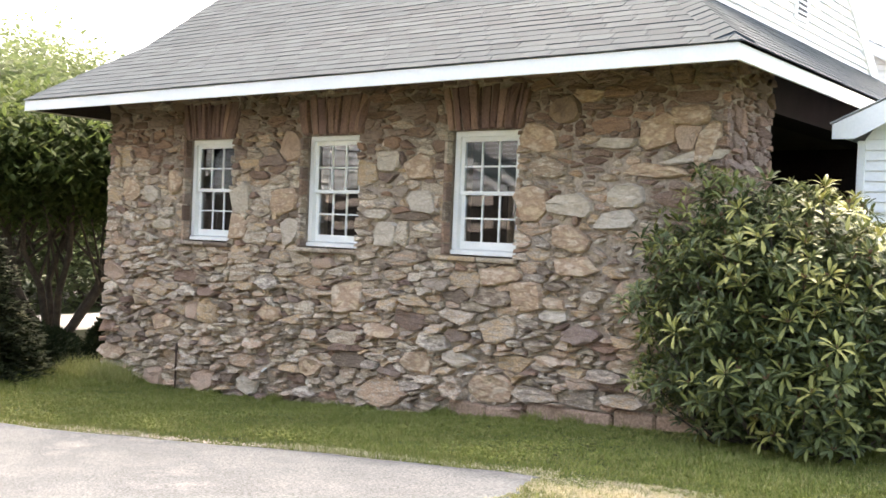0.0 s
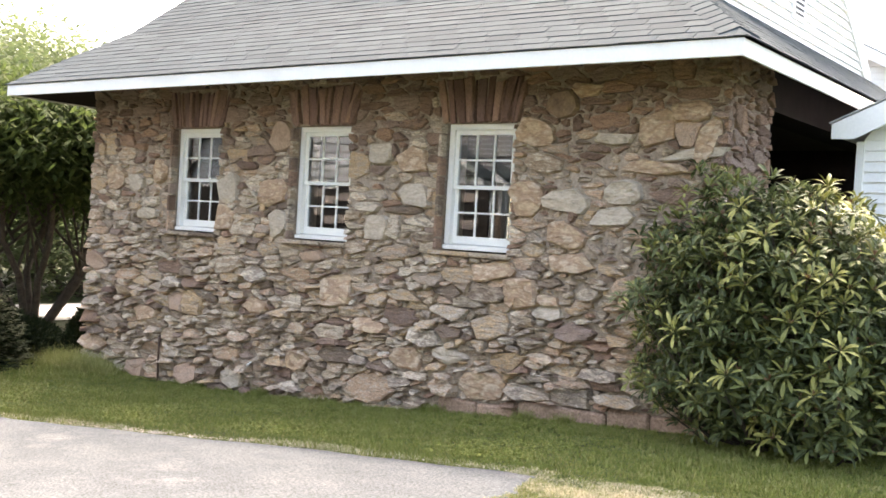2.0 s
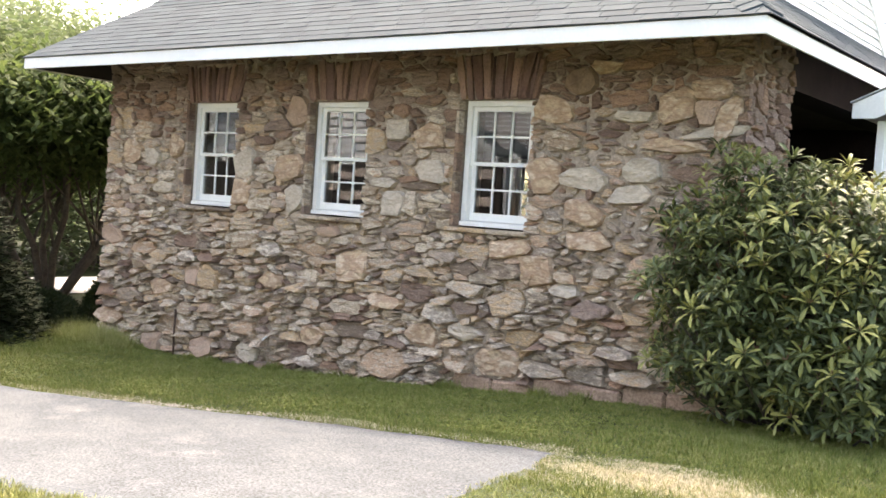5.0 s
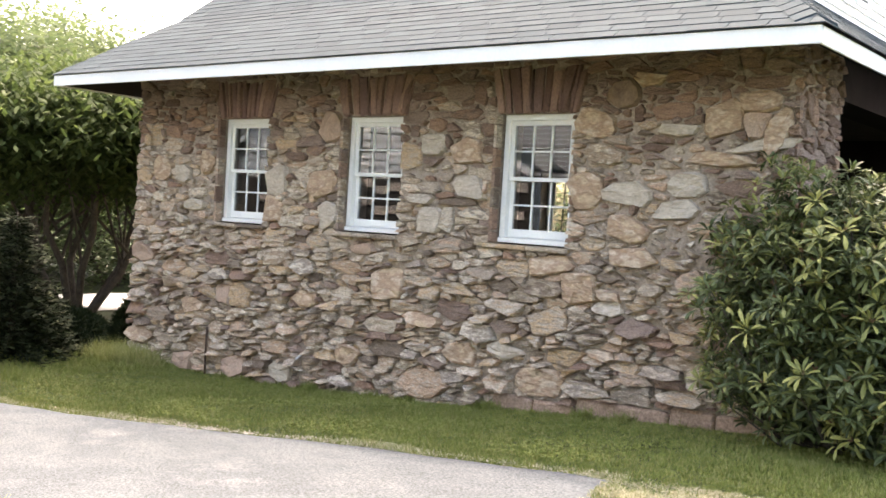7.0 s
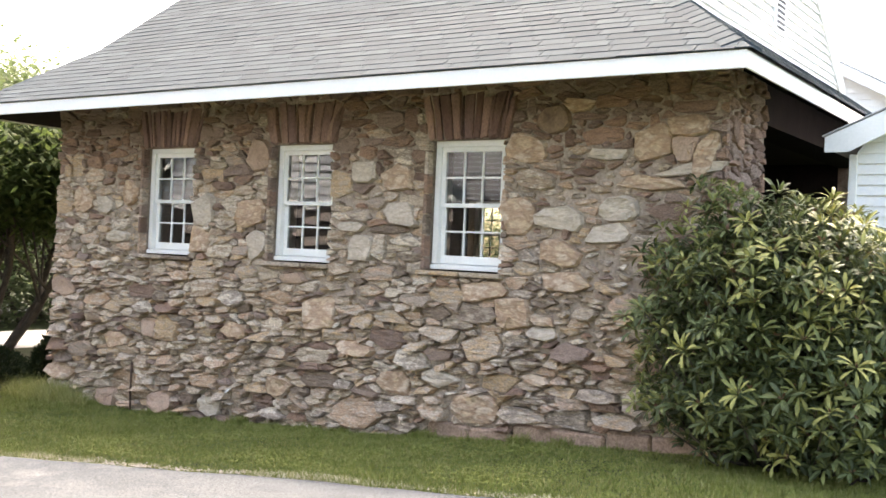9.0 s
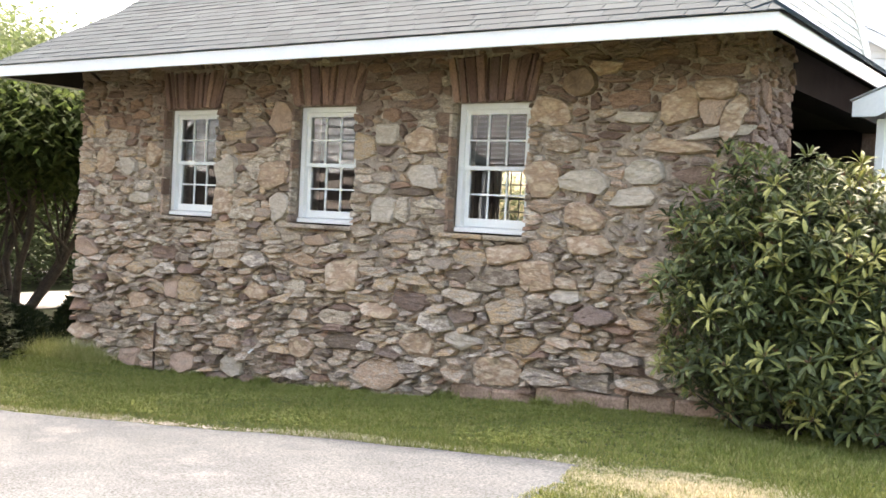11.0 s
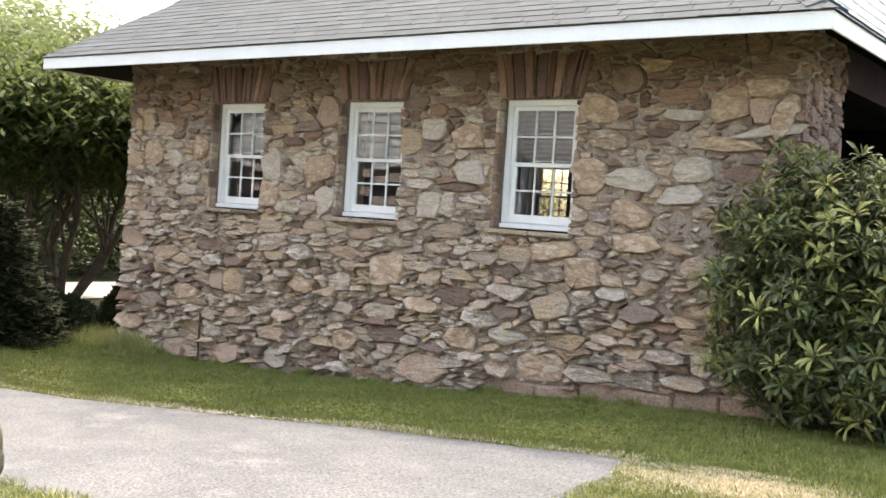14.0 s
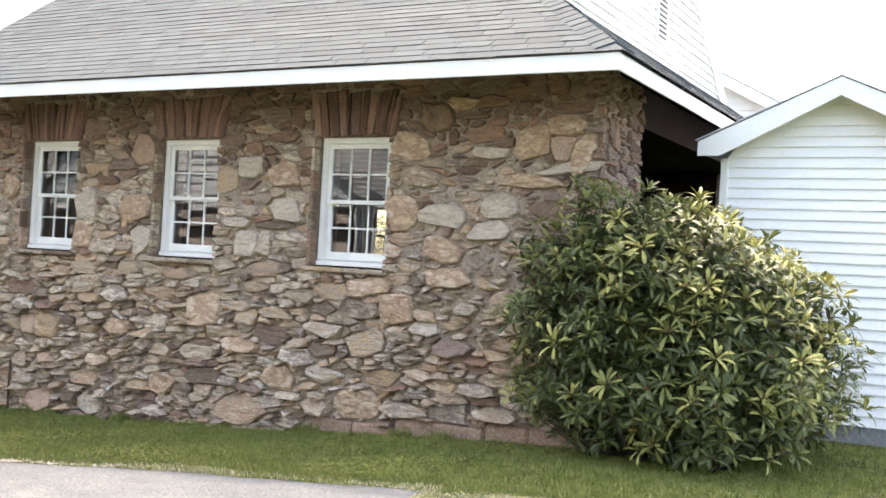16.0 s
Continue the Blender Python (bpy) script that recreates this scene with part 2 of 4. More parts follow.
def prism(points, axis, a, b, bevel=0.0):
    """A closed outline in the plane across an axis ('x' or 'y'), drawn out from a to b."""
    bm = bmesh.new()
    def at(p, q):
        return (q, p[0], p[1]) if axis == "x" else (p[0], q, p[1])
    lo = [bm.verts.new(at(p, a)) for p in points]
    hi = [bm.verts.new(at(p, b)) for p in points]
    n = len(points)
    bm.faces.new(lo)
    bm.faces.new(hi[::-1])
    for i in range(n):
        bm.faces.new((lo[i], hi[i], hi[(i + 1) % n], lo[(i + 1) % n]))
    bmesh.ops.recalc_face_normals(bm, faces=bm.faces)
    if bevel:
        bmesh.ops.bevel(bm, geom=bm.edges[:], offset=bevel, segments=1, affect="EDGES")
    return bm


def tube(points, radii, sides=7):
    """Vertices and faces of a tapered tube along points."""
    vs, fs = [], []
    for i, p in enumerate(points):
        d = (Vector(points[min(i + 1, len(points) - 1)]) - Vector(points[max(i - 1, 0)])).normalized()
        u = d.orthogonal().normalized()
        w = d.cross(u)
        for k in range(sides):
            a = 2 * math.pi * k / sides
            vs.append(Vector(p) + (u * math.cos(a) + w * math.sin(a)) * radii[i])
    for i in range(len(points) - 1):
        for k in range(sides):
            k2 = (k + 1) % sides
            fs.append((i * sides + k, i * sides + k2, (i + 1) * sides + k2, (i + 1) * sides + k))
    fs.append(tuple(range((len(points) - 1) * sides, len(points) * sides)))
    return vs, fs


def joined(pieces):
    vs, fs = [], []
    for v, f in pieces:
        o = len(vs)
        vs += v
        fs += [tuple(i + o for i in q) for q in f]
    return vs, fs


def clapboard(axis, plane, out, z0, z1, a0, b0, a1, b1, lip=0.03):
    """A lapped board from z0 to z1 whose ends run from a0, b0 at its foot to a1, b1 at its top; it leans out by lip at the foot."""
    bm = bmesh.new()
    def at(u, w, z):
        return (u, w, z) if axis == "x" else (w, u, z)
    ring = [(z0, plane), (z0, plane + out * lip), (z1 + 0.005, plane + out * lip * 0.35), (z1 + 0.005, plane)]
    va = [bm.verts.new(at(a0 if z == z0 else a1, w, z)) for z, w in ring]
    vb = [bm.verts.new(at(b0 if z == z0 else b1, w, z)) for z, w in ring]
    bm.faces.new(va)
    bm.faces.new(vb[::-1])
    for i in range(4):
        bm.faces.new((va[i], vb[i], vb[(i + 1) % 4], va[(i + 1) % 4]))
    bmesh.ops.recalc_face_normals(bm, faces=bm.faces)
    return bm


rng = np.random.default_rng(7)


# ---- ground, drive ----
def lie(x, y):
    """The height of the ground."""
    t = np.clip((np.asarray(x, float) + 4.5) / 9.5, 0, 1)
    base = -0.51 + 0.53 * t * t * (3 - 2 * t)
    far = np.clip((-np.asarray(x, float) - 7) / 30, 0, 1)
    return base - 0.6 * far + 0.012 * np.sin(1.7 * np.asarray(x) + 0.6) * np.sin(1.3 * np.asarray(y))


def far_edge(x):
    d = 2.68 - np.asarray(x, float)
    return -2.3 - np.where(d < 8, 0.0149 * d * d, 0.9536 + 0.238 * (d - 8)) + 0.02 * np.sin(3.1 * x) + 0.012 * np.sin(8.3 * x + 1)


def near_edge(x):
    d = 1.6 - np.asarray(x, float)
    return -4.98 - np.where(d < 8, 0.018 * np.maximum(d, 0) ** 2, 1.152 + 0.288 * (d - 8)) + 0.03 * np.sin(2.3 * x + 2) + 0.015 * np.sin(9.1 * x)


def drive_end(v):
    return np.interp(v, [0, 0.2, 0.4, 0.55, 0.7, 0.85, 0.95, 1.0], [2.66, 2.82, 2.80, 2.86, 2.96, 2.9, 2.6, 2.2])


def grid_lines(lo, hi, step, reach):
    inner = list(np.arange(lo, hi + 1e-6, step))
    out, d = [], step
    while sum(out) + d < reach:
        out.append(d)
        d *= 1.45
    left = [lo - sum(out[: i + 1]) for i in range(len(out))][::-1]
    right = [hi + sum(out[: i + 1]) for i in range(len(out))]
    return np.array(left + inner + right)


gx, gy = grid_lines(-12, 8, 0.25, 500), grid_lines(-9, 4, 0.25, 500)
XX, YY = np.meshgrid(gx, gy)
ZZ = lie(XX, YY)
nx, ny = len(gx), len(gy)
gv = np.stack([XX.ravel(), YY.ravel(), ZZ.ravel()], 1)
gf = [(j * nx + i, j * nx + i + 1, (j + 1) * nx + i + 1, (j + 1) * nx + i) for j in range(ny - 1) for i in range(nx - 1)]
ground = tagged(new("ground", mesh_of("ground", gv, gf, M["soil"], True)), "gently sloping lawn ground with short green grass", "ground", kind="structure")

us, vs_ = np.concatenate([[0, 0.06], np.geomspace(0.12, 60, 90)]), np.array([0, 0.02, *np.linspace(0.05, 0.95, 23), 0.98, 1])
rv = []
for v in vs_:
    xs = drive_end(v) - us
    ys = far_edge(xs) + (near_edge(xs) - far_edge(xs)) * v
    zs = lie(xs, ys) + np.where((us < 0.005) | (v < 0.002) | (v > 0.998), 0.001, 0.007) + 0.02 * np.sin(np.pi * v) * np.minimum(1, us)
    rv += list(zip(xs, ys, zs))
nu = len(us)
rf = [(j * nu + i, j * nu + i + 1, (j + 1) * nu + i + 1, (j + 1) * nu + i) for j in range(len(vs_) - 1) for i in range(nu - 1)]
rf = [f[::-1] for f in rf]
drive = tagged(new("road", mesh_of("road", rv, rf, M["asphalt"], True)), "worn pale grey asphalt drive ending beside the lawn", "road", kind="structure")


def on_drive(x, y):
    v = (y - far_edge(x)) / (near_edge(x) - far_edge(x))
    return (v > 0.014) & (v < 0.978) & (x < drive_end(np.clip(v, 0, 1)) - 0.05)


# ---- the stone house: sizes ----
XL, XR, DEEP = -5.64, 2.82, 6.9
EAVE_L, EAVE_R, EAVE_F, EAVE_B, SOFFIT, EAVE_Z = -6.28, 3.23, -0.80, 7.70, 2.84, 2.97
WINDOWS = (-4.0, -2.0, 0.0)
WIN_W, WIN_LO, WIN_HI = 0.80, 1.30, 2.50
FACE = 0.035
WALL_TOP, ARCH_TOP = 3.10, 2.93


def outlines(u0, u1, v0, v1, blocked, specials, seed, scale=1.0):
    """Irregular stone outlines that fill a rectangle like rubble masonry: rows of (u, v, outline, kind, half width, half height)."""
    r = np.random.default_rng(seed)
    seeds = [(u, v, a * 0.97, b * 0.97, r.normal(0, 0.16), k) for u, v, a, b, k in specials]

    def free(u, v, a, b, tight):
        for s in seeds:
            if abs(u - s[0]) < a + s[2] and abs(v - s[1]) < b + s[3]:
                if ((u - s[0]) / (a + s[2])) ** 2 + ((v - s[1]) / (b + s[3])) ** 2 < tight:
                    return False
        return not any(p0 < u < p1 and q0 < v < q1 for p0, p1, q0, q1 in blocked)

    area = (u1 - u0) * (v1 - v0)
    for tries, big, tight in ((int(26 * area), 1.0, 1.2), (int(120 * area), 0.7, 1.1), (int(300 * area), 0.42, 0.9)):
        for _ in range(tries):
            u, v = r.uniform(u0, u1), r.uniform(v0, v1)
            low = 1 / (1 + math.exp((v - 1.25) * 5))
            a = r.uniform(0.085, 0.21 - 0.03 * (1 - low)) * big * scale
            flat = r.uniform(0.20, 0.44) * low + (r.uniform(0.17, 0.42) if r.random() < 0.86 else r.uniform(0.45, 0.85)) * (1 - low)
            if low < 0.5 and r.random() < 0.08:
                flat = r.uniform(1.2, 1.9)
                a *= 0.5
            b = max(0.021 * scale, a * flat)
            if free(u, v, a, b, tight):
                seeds.append((u, v, a, b, r.normal(0, 0.07), 0))
    step = 0.011 * scale
    nu, nv = int((u1 - u0) / step), int((v1 - v0) / step)
    U, V = np.meshgrid(u0 + step * (np.arange(nu) + 0.5), v0 + step * (np.arange(nv) + 0.5))
    W = U + 0.014 * np.sin(23 * V + 3 * np.sin(9 * U)) + 0.010 * np.sin(71 * V + 27 * U)
    Q = V + 0.012 * np.sin(19 * U + 4 * np.sin(7 * V)) + 0.009 * np.sin(47 * U + 29 * V)
    best, second, own = np.full(U.shape, 9.0), np.full(U.shape, 9.0), np.full(U.shape, -1)
    for i, (u, v, a, b, t, k) in enumerate(seeds):
        m = 2.0 * max(a, b) + 0.08
        i0, i1 = max(0, int((u - m - u0) / step)), min(nu, int((u + m - u0) / step))
        j0, j1 = max(0, int((v - m - v0) / step)), min(nv, int((v + m - v0) / step))
        if i1 <= i0 or j1 <= j0:
            continue
        du, dv = W[j0:j1, i0:i1] - u, Q[j0:j1, i0:i1] - v
        p, q = du * math.cos(t) + dv * math.sin(t), -du * math.sin(t) + dv * math.cos(t)
        sq = 3.4 if k else 6
        skew = 1 + (0.22 * math.sin(7.1 * u + 3 * v) * p / a if k else 0)
        d = ((np.abs(p) / a) ** sq + (np.abs(q * skew) / b) ** sq) ** (1 / sq)
        d = 1 + (d - 1) * min(a, b) / 0.06
        B, S, O = best[j0:j1, i0:i1], second[j0:j1, i0:i1], own[j0:j1, i0:i1]
        near = d < B
        S[...] = np.where(near, B, np.minimum(S, d))
        B[...] = np.where(near, d, B)
        O[...] = np.where(near, i, O)
    gap = 0.013 + 0.009 * np.sin(2.1 * U + 1.0) * np.sin(1.7 * V + 2.0) + 0.004 * np.sin(40 * U + 9 * V)
    keep = (best < 1.45) & ((second - best) * 0.06 > gap)
    for p0, p1, q0, q1 in blocked:
        keep &= ~((U > p0) & (U < p1) & (V > q0) & (V < q1))
    out = []
    order = np.argsort(own[keep], kind="stable")
    cu, cv, ci = U[keep][order], V[keep][order], own[keep][order]
    cuts = np.searchsorted(ci, np.arange(len(seeds) + 1))
    for i, s in enumerate(seeds):
        a, b = cu[cuts[i]:cuts[i + 1]], cv[cuts[i]:cuts[i + 1]]
        if len(a) < 8:
            continue
        mu, mv = a.mean(), b.mean()
        hw, hh = max(a.std() * 2, 0.015), max(b.std() * 2, 0.012)
        k = int(r.integers(10, 16))
        turn = r.uniform(0, 6.28)
        cx, cy = (a - mu) / hw, (b - mv) / hh
        poly = []
        for q in range(k):
            f = turn + 2 * math.pi * q / k
            w = int(np.argmax(cx * math.cos(f) + cy * math.sin(f)))
            if not poly or w != poly[-1]:
                poly.append(w)
        if len(poly) > 1 and poly[0] == poly[-1]:
            poly.pop()
        if len(poly) < 4:
            continue
        out.append((mu, mv, np.array([(cx[w], cy[w]) for w in poly]), s[5], hw, hh))
    return out


def stone_mesh(st, r, place, proud_low, proud_high):
    """One split stone: an angular outline, a bedded rim, a broken lip and a face that leans back."""
    mu, mv, rr, kind, hw, hh = st
    low = 1 / (1 + math.exp((mv - 1.25) * 5))
    proud = r.uniform(*proud_low) * low + r.uniform(*proud_high) * (1 - low)
    pu, pv = rr[:, 0] * 1.04, rr[:, 1] * 1.04
    n = len(rr)
    tu, tv = r.uniform(-0.3, 0.3), r.uniform(-0.7, 0.25) * low + r.uniform(-0.35, 0.3) * (1 - low)
    du, dv = r.uniform(-0.2, 0.2), r.uniform(-0.25, 0.15)
    vs, fs = [], []
    for ring, (grow, rise) in enumerate(((1.02, -0.3), (1.0, 0.74), (0.91, 0.97), (0.5, 1.0))):
        for k in range(n):
            g = grow * (1 + r.uniform(-0.10, 0.05) * (ring > 0))
            cu, cv = pu[k] * g + du * (ring == 3), pv[k] * g + dv * (ring == 3)
            h = rise * proud
            if ring:
                h *= 1 + tu * cu + tv * cv + r.uniform(-0.2, 0.2) * (1 if ring < 3 else 0.6)
            vs.append(place(mu + cu * hw, mv + cv * hh, max(h, 0.003) if ring else -0.02))
    vs.append(place(mu + du * hw, mv + dv * hh, proud * r.uniform(0.85, 1.12)))
    for ring in range(3):
        for k in range(n):
            k2 = (k + 1) % n
            fs.append((ring * n + k, ring * n + k2, (ring + 1) * n + k2, (ring + 1) * n + k))
    for k in range(n):
        fs.append((3 * n + k, 3 * n + (k + 1) % n, 4 * n))
    return vs, fs


# ---- walls, openings, floor and ceiling ----
def wall_front(y0, y1, x0, x1, z0, z1, holes):
    bm = bmesh.new()
    xs = [x0] + [e for h in holes for e in h[:2]] + [x1]
    for i in range(0, len(xs), 2):
        add_box(bm, xs[i], xs[i + 1], y0, y1, z0, z1)
    for h in holes:
        add_box(bm, h[0], h[1], y0, y1, z0, h[2])
        add_box(bm, h[0], h[1], y0, y1, h[3], z1)
    bmesh.ops.remove_doubles(bm, verts=bm.verts, dist=1e-4)
    bmesh.ops.recalc_face_normals(bm, faces=bm.faces)
    return bm


HOLES = [(w - 0.03, w + WIN_W - 0.01, WIN_LO - 0.02, WIN_HI + 0.005) for w in WINDOWS]
BACK_WINDOW = (-3.76, -3.00, 1.25, 2.34)


def structure(name, bm, mat, label, category="wall"):
    me = bpy.data.meshes.new(name)
    bm.to_mesh(me)
    bm.free()
    me.materials.append(mat)
    return tagged(new(name, me), label, category, kind="structure")


wall_south = structure("wall_south", wall_front(FACE, 0.42, XL + 0.03, XR - 0.03, -0.9, WALL_TOP, HOLES), M["mortar"], "rubble fieldstone wall with brown mortar and three windows")
wall_north = structure("wall_north", wall_front(DEEP - 0.4, DEEP, XL, XR - 0.03, -0.9, 2.9, [BACK_WINDOW]), M["mortar"], "rear wall of the stone house with one window")
bm = box(XR - 0.42, XR - 0.03, 0.42, 1.02, -0.9, 3.05)
add_box(bm, XR - 0.42, XR - 0.03, 5.2, DEEP - 0.4, -0.9, 3.05)
bmesh.ops.recalc_face_normals(bm, faces=bm.faces)
wall_east = structure("wall_east", bm, M["mortar"], "shaded fieldstone end wall under the eave")
wall_west = structure("wall_west", box(XL + 0.03, XL + 0.42, 0.42, DEEP - 0.4, -0.9, WALL_TOP), M["mortar"], "fieldstone end wall beside the shrubs")
lining = wall_front(DEEP - 0.43, DEEP - 0.402, XL + 0.42, XR - 0.43, 0.05, 2.75, [BACK_WINDOW])
add_box(lining, XL + 0.422, XL + 0.45, 0.43, DEEP - 0.44, 0.05, 2.75)
bmesh.ops.recalc_face_normals(lining, faces=lining.faces)
# panelling colour also carries the dimness of the room
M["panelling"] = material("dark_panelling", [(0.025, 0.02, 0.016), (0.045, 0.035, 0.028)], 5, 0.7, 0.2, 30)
structure("wall_lining", lining, M["panelling"], "wood panelling inside the stone house, coloured dark for the unlit room")
# porch recess: deep shade comes from the near-black soffit colour
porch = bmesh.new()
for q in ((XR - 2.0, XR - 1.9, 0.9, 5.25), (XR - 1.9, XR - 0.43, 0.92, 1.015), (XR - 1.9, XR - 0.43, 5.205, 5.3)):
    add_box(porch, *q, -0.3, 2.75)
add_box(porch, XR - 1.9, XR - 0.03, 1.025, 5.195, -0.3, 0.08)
# lintel added to cover the lit gap over the recess
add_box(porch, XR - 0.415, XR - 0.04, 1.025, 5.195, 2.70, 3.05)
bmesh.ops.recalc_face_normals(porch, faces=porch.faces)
structure("wall_porch", porch, M["soffit"], "boarded recess of the side porch, coloured near-black for deep shade")
structure("floor", box(XL + 0.42, XR - 0.42, 0.42, DEEP - 0.4, -0.3, 0.05), M["boards"], "wooden floor inside the stone house, coloured dark for the unlit room", "floor")
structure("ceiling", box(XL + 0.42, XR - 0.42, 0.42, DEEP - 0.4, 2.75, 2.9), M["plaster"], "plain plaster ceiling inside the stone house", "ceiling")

# eave: soffit and white boards
soffit = bmesh.new()
under = []
for lift in (0.0, 0.03):
    low = [soffit.verts.new((x, y, SOFFIT + 0.018 + lift)) for x, y in ((EAVE_L + 0.024, EAVE_F + 0.003), (EAVE_R - 0.024, EAVE_F + 0.003), (EAVE_R - 0.024, EAVE_B), (EAVE_L + 0.024, EAVE_B))]
    top = [soffit.verts.new((x, y, 3.60 + lift)) for x, y in ((-5.36, 0.42), (2.04, 0.42), (2.04, 6.48), (-5.36, 6.48))]
    under.append((low, top))
for i in range(4):
    j = (i + 1) % 4
    for low, top in under:
        soffit.faces.new((low[i], low[j], top[j], top[i]))
    soffit.faces.new((under[0][0][i], under[0][0][j], under[1][0][j], under[1][0][i]))
    soffit.faces.new((under[0][1][i], under[0][1][j], under[1][1][j], under[1][1][i]))
bmesh.ops.recalc_face_normals(soffit, faces=soffit.faces)
structure("soffit", soffit, M["soffit"], "brown boards sloping up under the eaves, coloured near-black for shade", "soffit")
fascia = thing("trim", "white painted fascia boards along the eaves", "fascia", kind="structure")
part("fascia_board", box(EAVE_L, EAVE_R, EAVE_F - 0.022, EAVE_F, SOFFIT, EAVE_Z, 0.004), M["paint"], fascia)
part("fascia_board", box(EAVE_R - 0.022, EAVE_R, EAVE_F + 0.001, EAVE_B, SOFFIT + 0.001, EAVE_Z - 0.002, 0.004), M["paint"], fascia)
part("fascia_board", box(EAVE_L, EAVE_L + 0.022, EAVE_F + 0.001, EAVE_B, SOFFIT + 0.001, EAVE_Z - 0.002, 0.004), M["paint"], fascia)

# ---- roof ----
RIDGE_Y, RIDGE_Z, HIP_Z, HIP_Y, GABLE_R, GABLE_L = 3.45, 6.0, 3.79, 0.42, 2.10, -5.55
roof = thing("roof", "grey asphalt shingle roof with hipped skirts and a white gable", "roof", kind="structure")
EF, EL, ER, EB, EZ = EAVE_F - 0.035, EAVE_L - 0.03, EAVE_R + 0.03, EAVE_B + 0.03, EAVE_Z + 0.002
rvs = [(EL, EF, EZ), (ER, EF, EZ), (GABLE_R + 0.03, HIP_Y, HIP_Z), (GABLE_L, HIP_Y, HIP_Z), (GABLE_R + 0.03, RIDGE_Y, RIDGE_Z), (GABLE_L, RIDGE_Y, RIDGE_Z),
       (ER, EB, EZ), (EL, EB, EZ), (GABLE_R + 0.03, 2 * RIDGE_Y - HIP_Y, HIP_Z), (GABLE_L, 2 * RIDGE_Y - HIP_Y, HIP_Z)]
rfs = [(0, 1, 2, 3), (3, 2, 4, 5), (1, 6, 8, 2), (7, 0, 3, 9), (9, 8, 6, 7), (5, 4, 8, 9), (3, 5, 9)]
part("roof_deck", mesh_of("roof_deck", rvs, rfs, M["deck"]), None, roof)


def shingle_field(a, b, c, d, courses_to, seed, lift=0.004):
    """Rows of three-tab shingles on the slope a-b (eave) to d-c (top): lists of (vertices, faces) with middle points."""
    r = np.random.default_rng(seed)
    a, b, c, d = [Vector(p) for p in (a, b, c, d)]
    length = ((d + c) / 2 - (a + b) / 2).length
    nrm = (b - a).cross(d - a).normalized()
    expo, tab = 0.127, 0.305
    out = []
    rows = int(min(length, courses_to) / expo)
    for i in range(rows + 1):
        t0, t1 = i * expo / length, min(1, (i + 1.12) * expo / length)
        lo0, lo1, hi0, hi1 = a.lerp(d, t0), b.lerp(c, t0), a.lerp(d, t1), b.lerp(c, t1)
        wide = (lo1 - lo0).length
        off = (0.5 * (i % 2) + 0.07 * math.sin(i * 1.7)) * tab
        x = -off
        while x < wide:
            x0, x1 = max(0, x + 0.003), min(wide, x + tab - 0.003)
            if x1 - x0 > 0.03:
                e = (lo1 - lo0) / wide
                h0, h1 = (hi1 - lo0).dot(e), (hi0 - lo0).dot(e)
                top0, top1 = min(max(x0, h1), h0), max(min(x1, h0), h1)
                up = hi0 - lo0 - e * h1
                th = 0.007 + r.uniform(-0.0015, 0.003)
                sag = up.normalized() * r.uniform(-0.003, 0.003)
                p = [lo0 + e * x0 + sag, lo0 + e * x1 + sag, lo0 + e * top1 + up, lo0 + e * top0 + up]
                v = [q + nrm * lift for q in p] + [p[0] + nrm * (lift + th), p[1] + nrm * (lift + th), p[2] + nrm * (lift + 0.003), p[3] + nrm * (lift + 0.003)]
                out.append((v, [(4, 5, 6, 7), (0, 1, 5, 4), (1, 2, 6, 5), (3, 0, 4, 7)]))
            x += tab
    return out


lower = shingle_field(rvs[0], rvs[1], rvs[2], rvs[3], 9, 1)
upper = shingle_field(rvs[3], rvs[2], rvs[4], rvs[5], 9, 2)
east = shingle_field(rvs[1], rvs[6], rvs[8], rvs[2], 9, 3)
west = shingle_field(rvs[7], rvs[0], rvs[3], rvs[9], 9, 4)
tabs = lower + upper
tabs.sort(key=lambda s: -sum(v[0] for v in s[0]) / 8 + 3 * sum(v[2] for v in s[0]) / 8)
SHINGLES = tabs[:290]
part("shingle_rest", mesh_of("shingle_rest", *joined(tabs[290:] + east + west), M["shingle_rest"]), None, roof, kind="stuff")


def cap_row(p, q, seed):
    """Folded cap shingles along a hip."""
    r = np.random.default_rng(seed)
    p, q = Vector(p), Vector(q)
    n = int((q - p).length / 0.13)
    d = (q - p).normalized()
    side = d.cross(Vector((0, 0, 1))).normalized()
    out = []
    for i in range(n):
        s = p.lerp(q, (i + 0.15) / n)
        e = p.lerp(q, min(1, (i + 1.15) / n))
        up = Vector((0, 0, 0.018 + r.uniform(-0.002, 0.003)))
        lowr = Vector((0, 0, -0.066))
        w = side * 0.155
        v = [s + w + lowr + up, s + up * 1.15, s - w + lowr + up, e + w + lowr + up * 0.7, e + up * 0.75, e - w + lowr + up * 0.7,
             s + w + lowr, s, s - w + lowr]
        out.append((v, [(0, 1, 4, 3), (1, 2, 5, 4), (6, 7, 1, 0), (7, 8, 2, 1)]))
    return out


CAPS = cap_row(Vector(rvs[1]).lerp(Vector(rvs[2]), 0.09), rvs[2], 5) + cap_row(Vector(rvs[0]).lerp(Vector(rvs[3]), 0.09), rvs[3], 6)

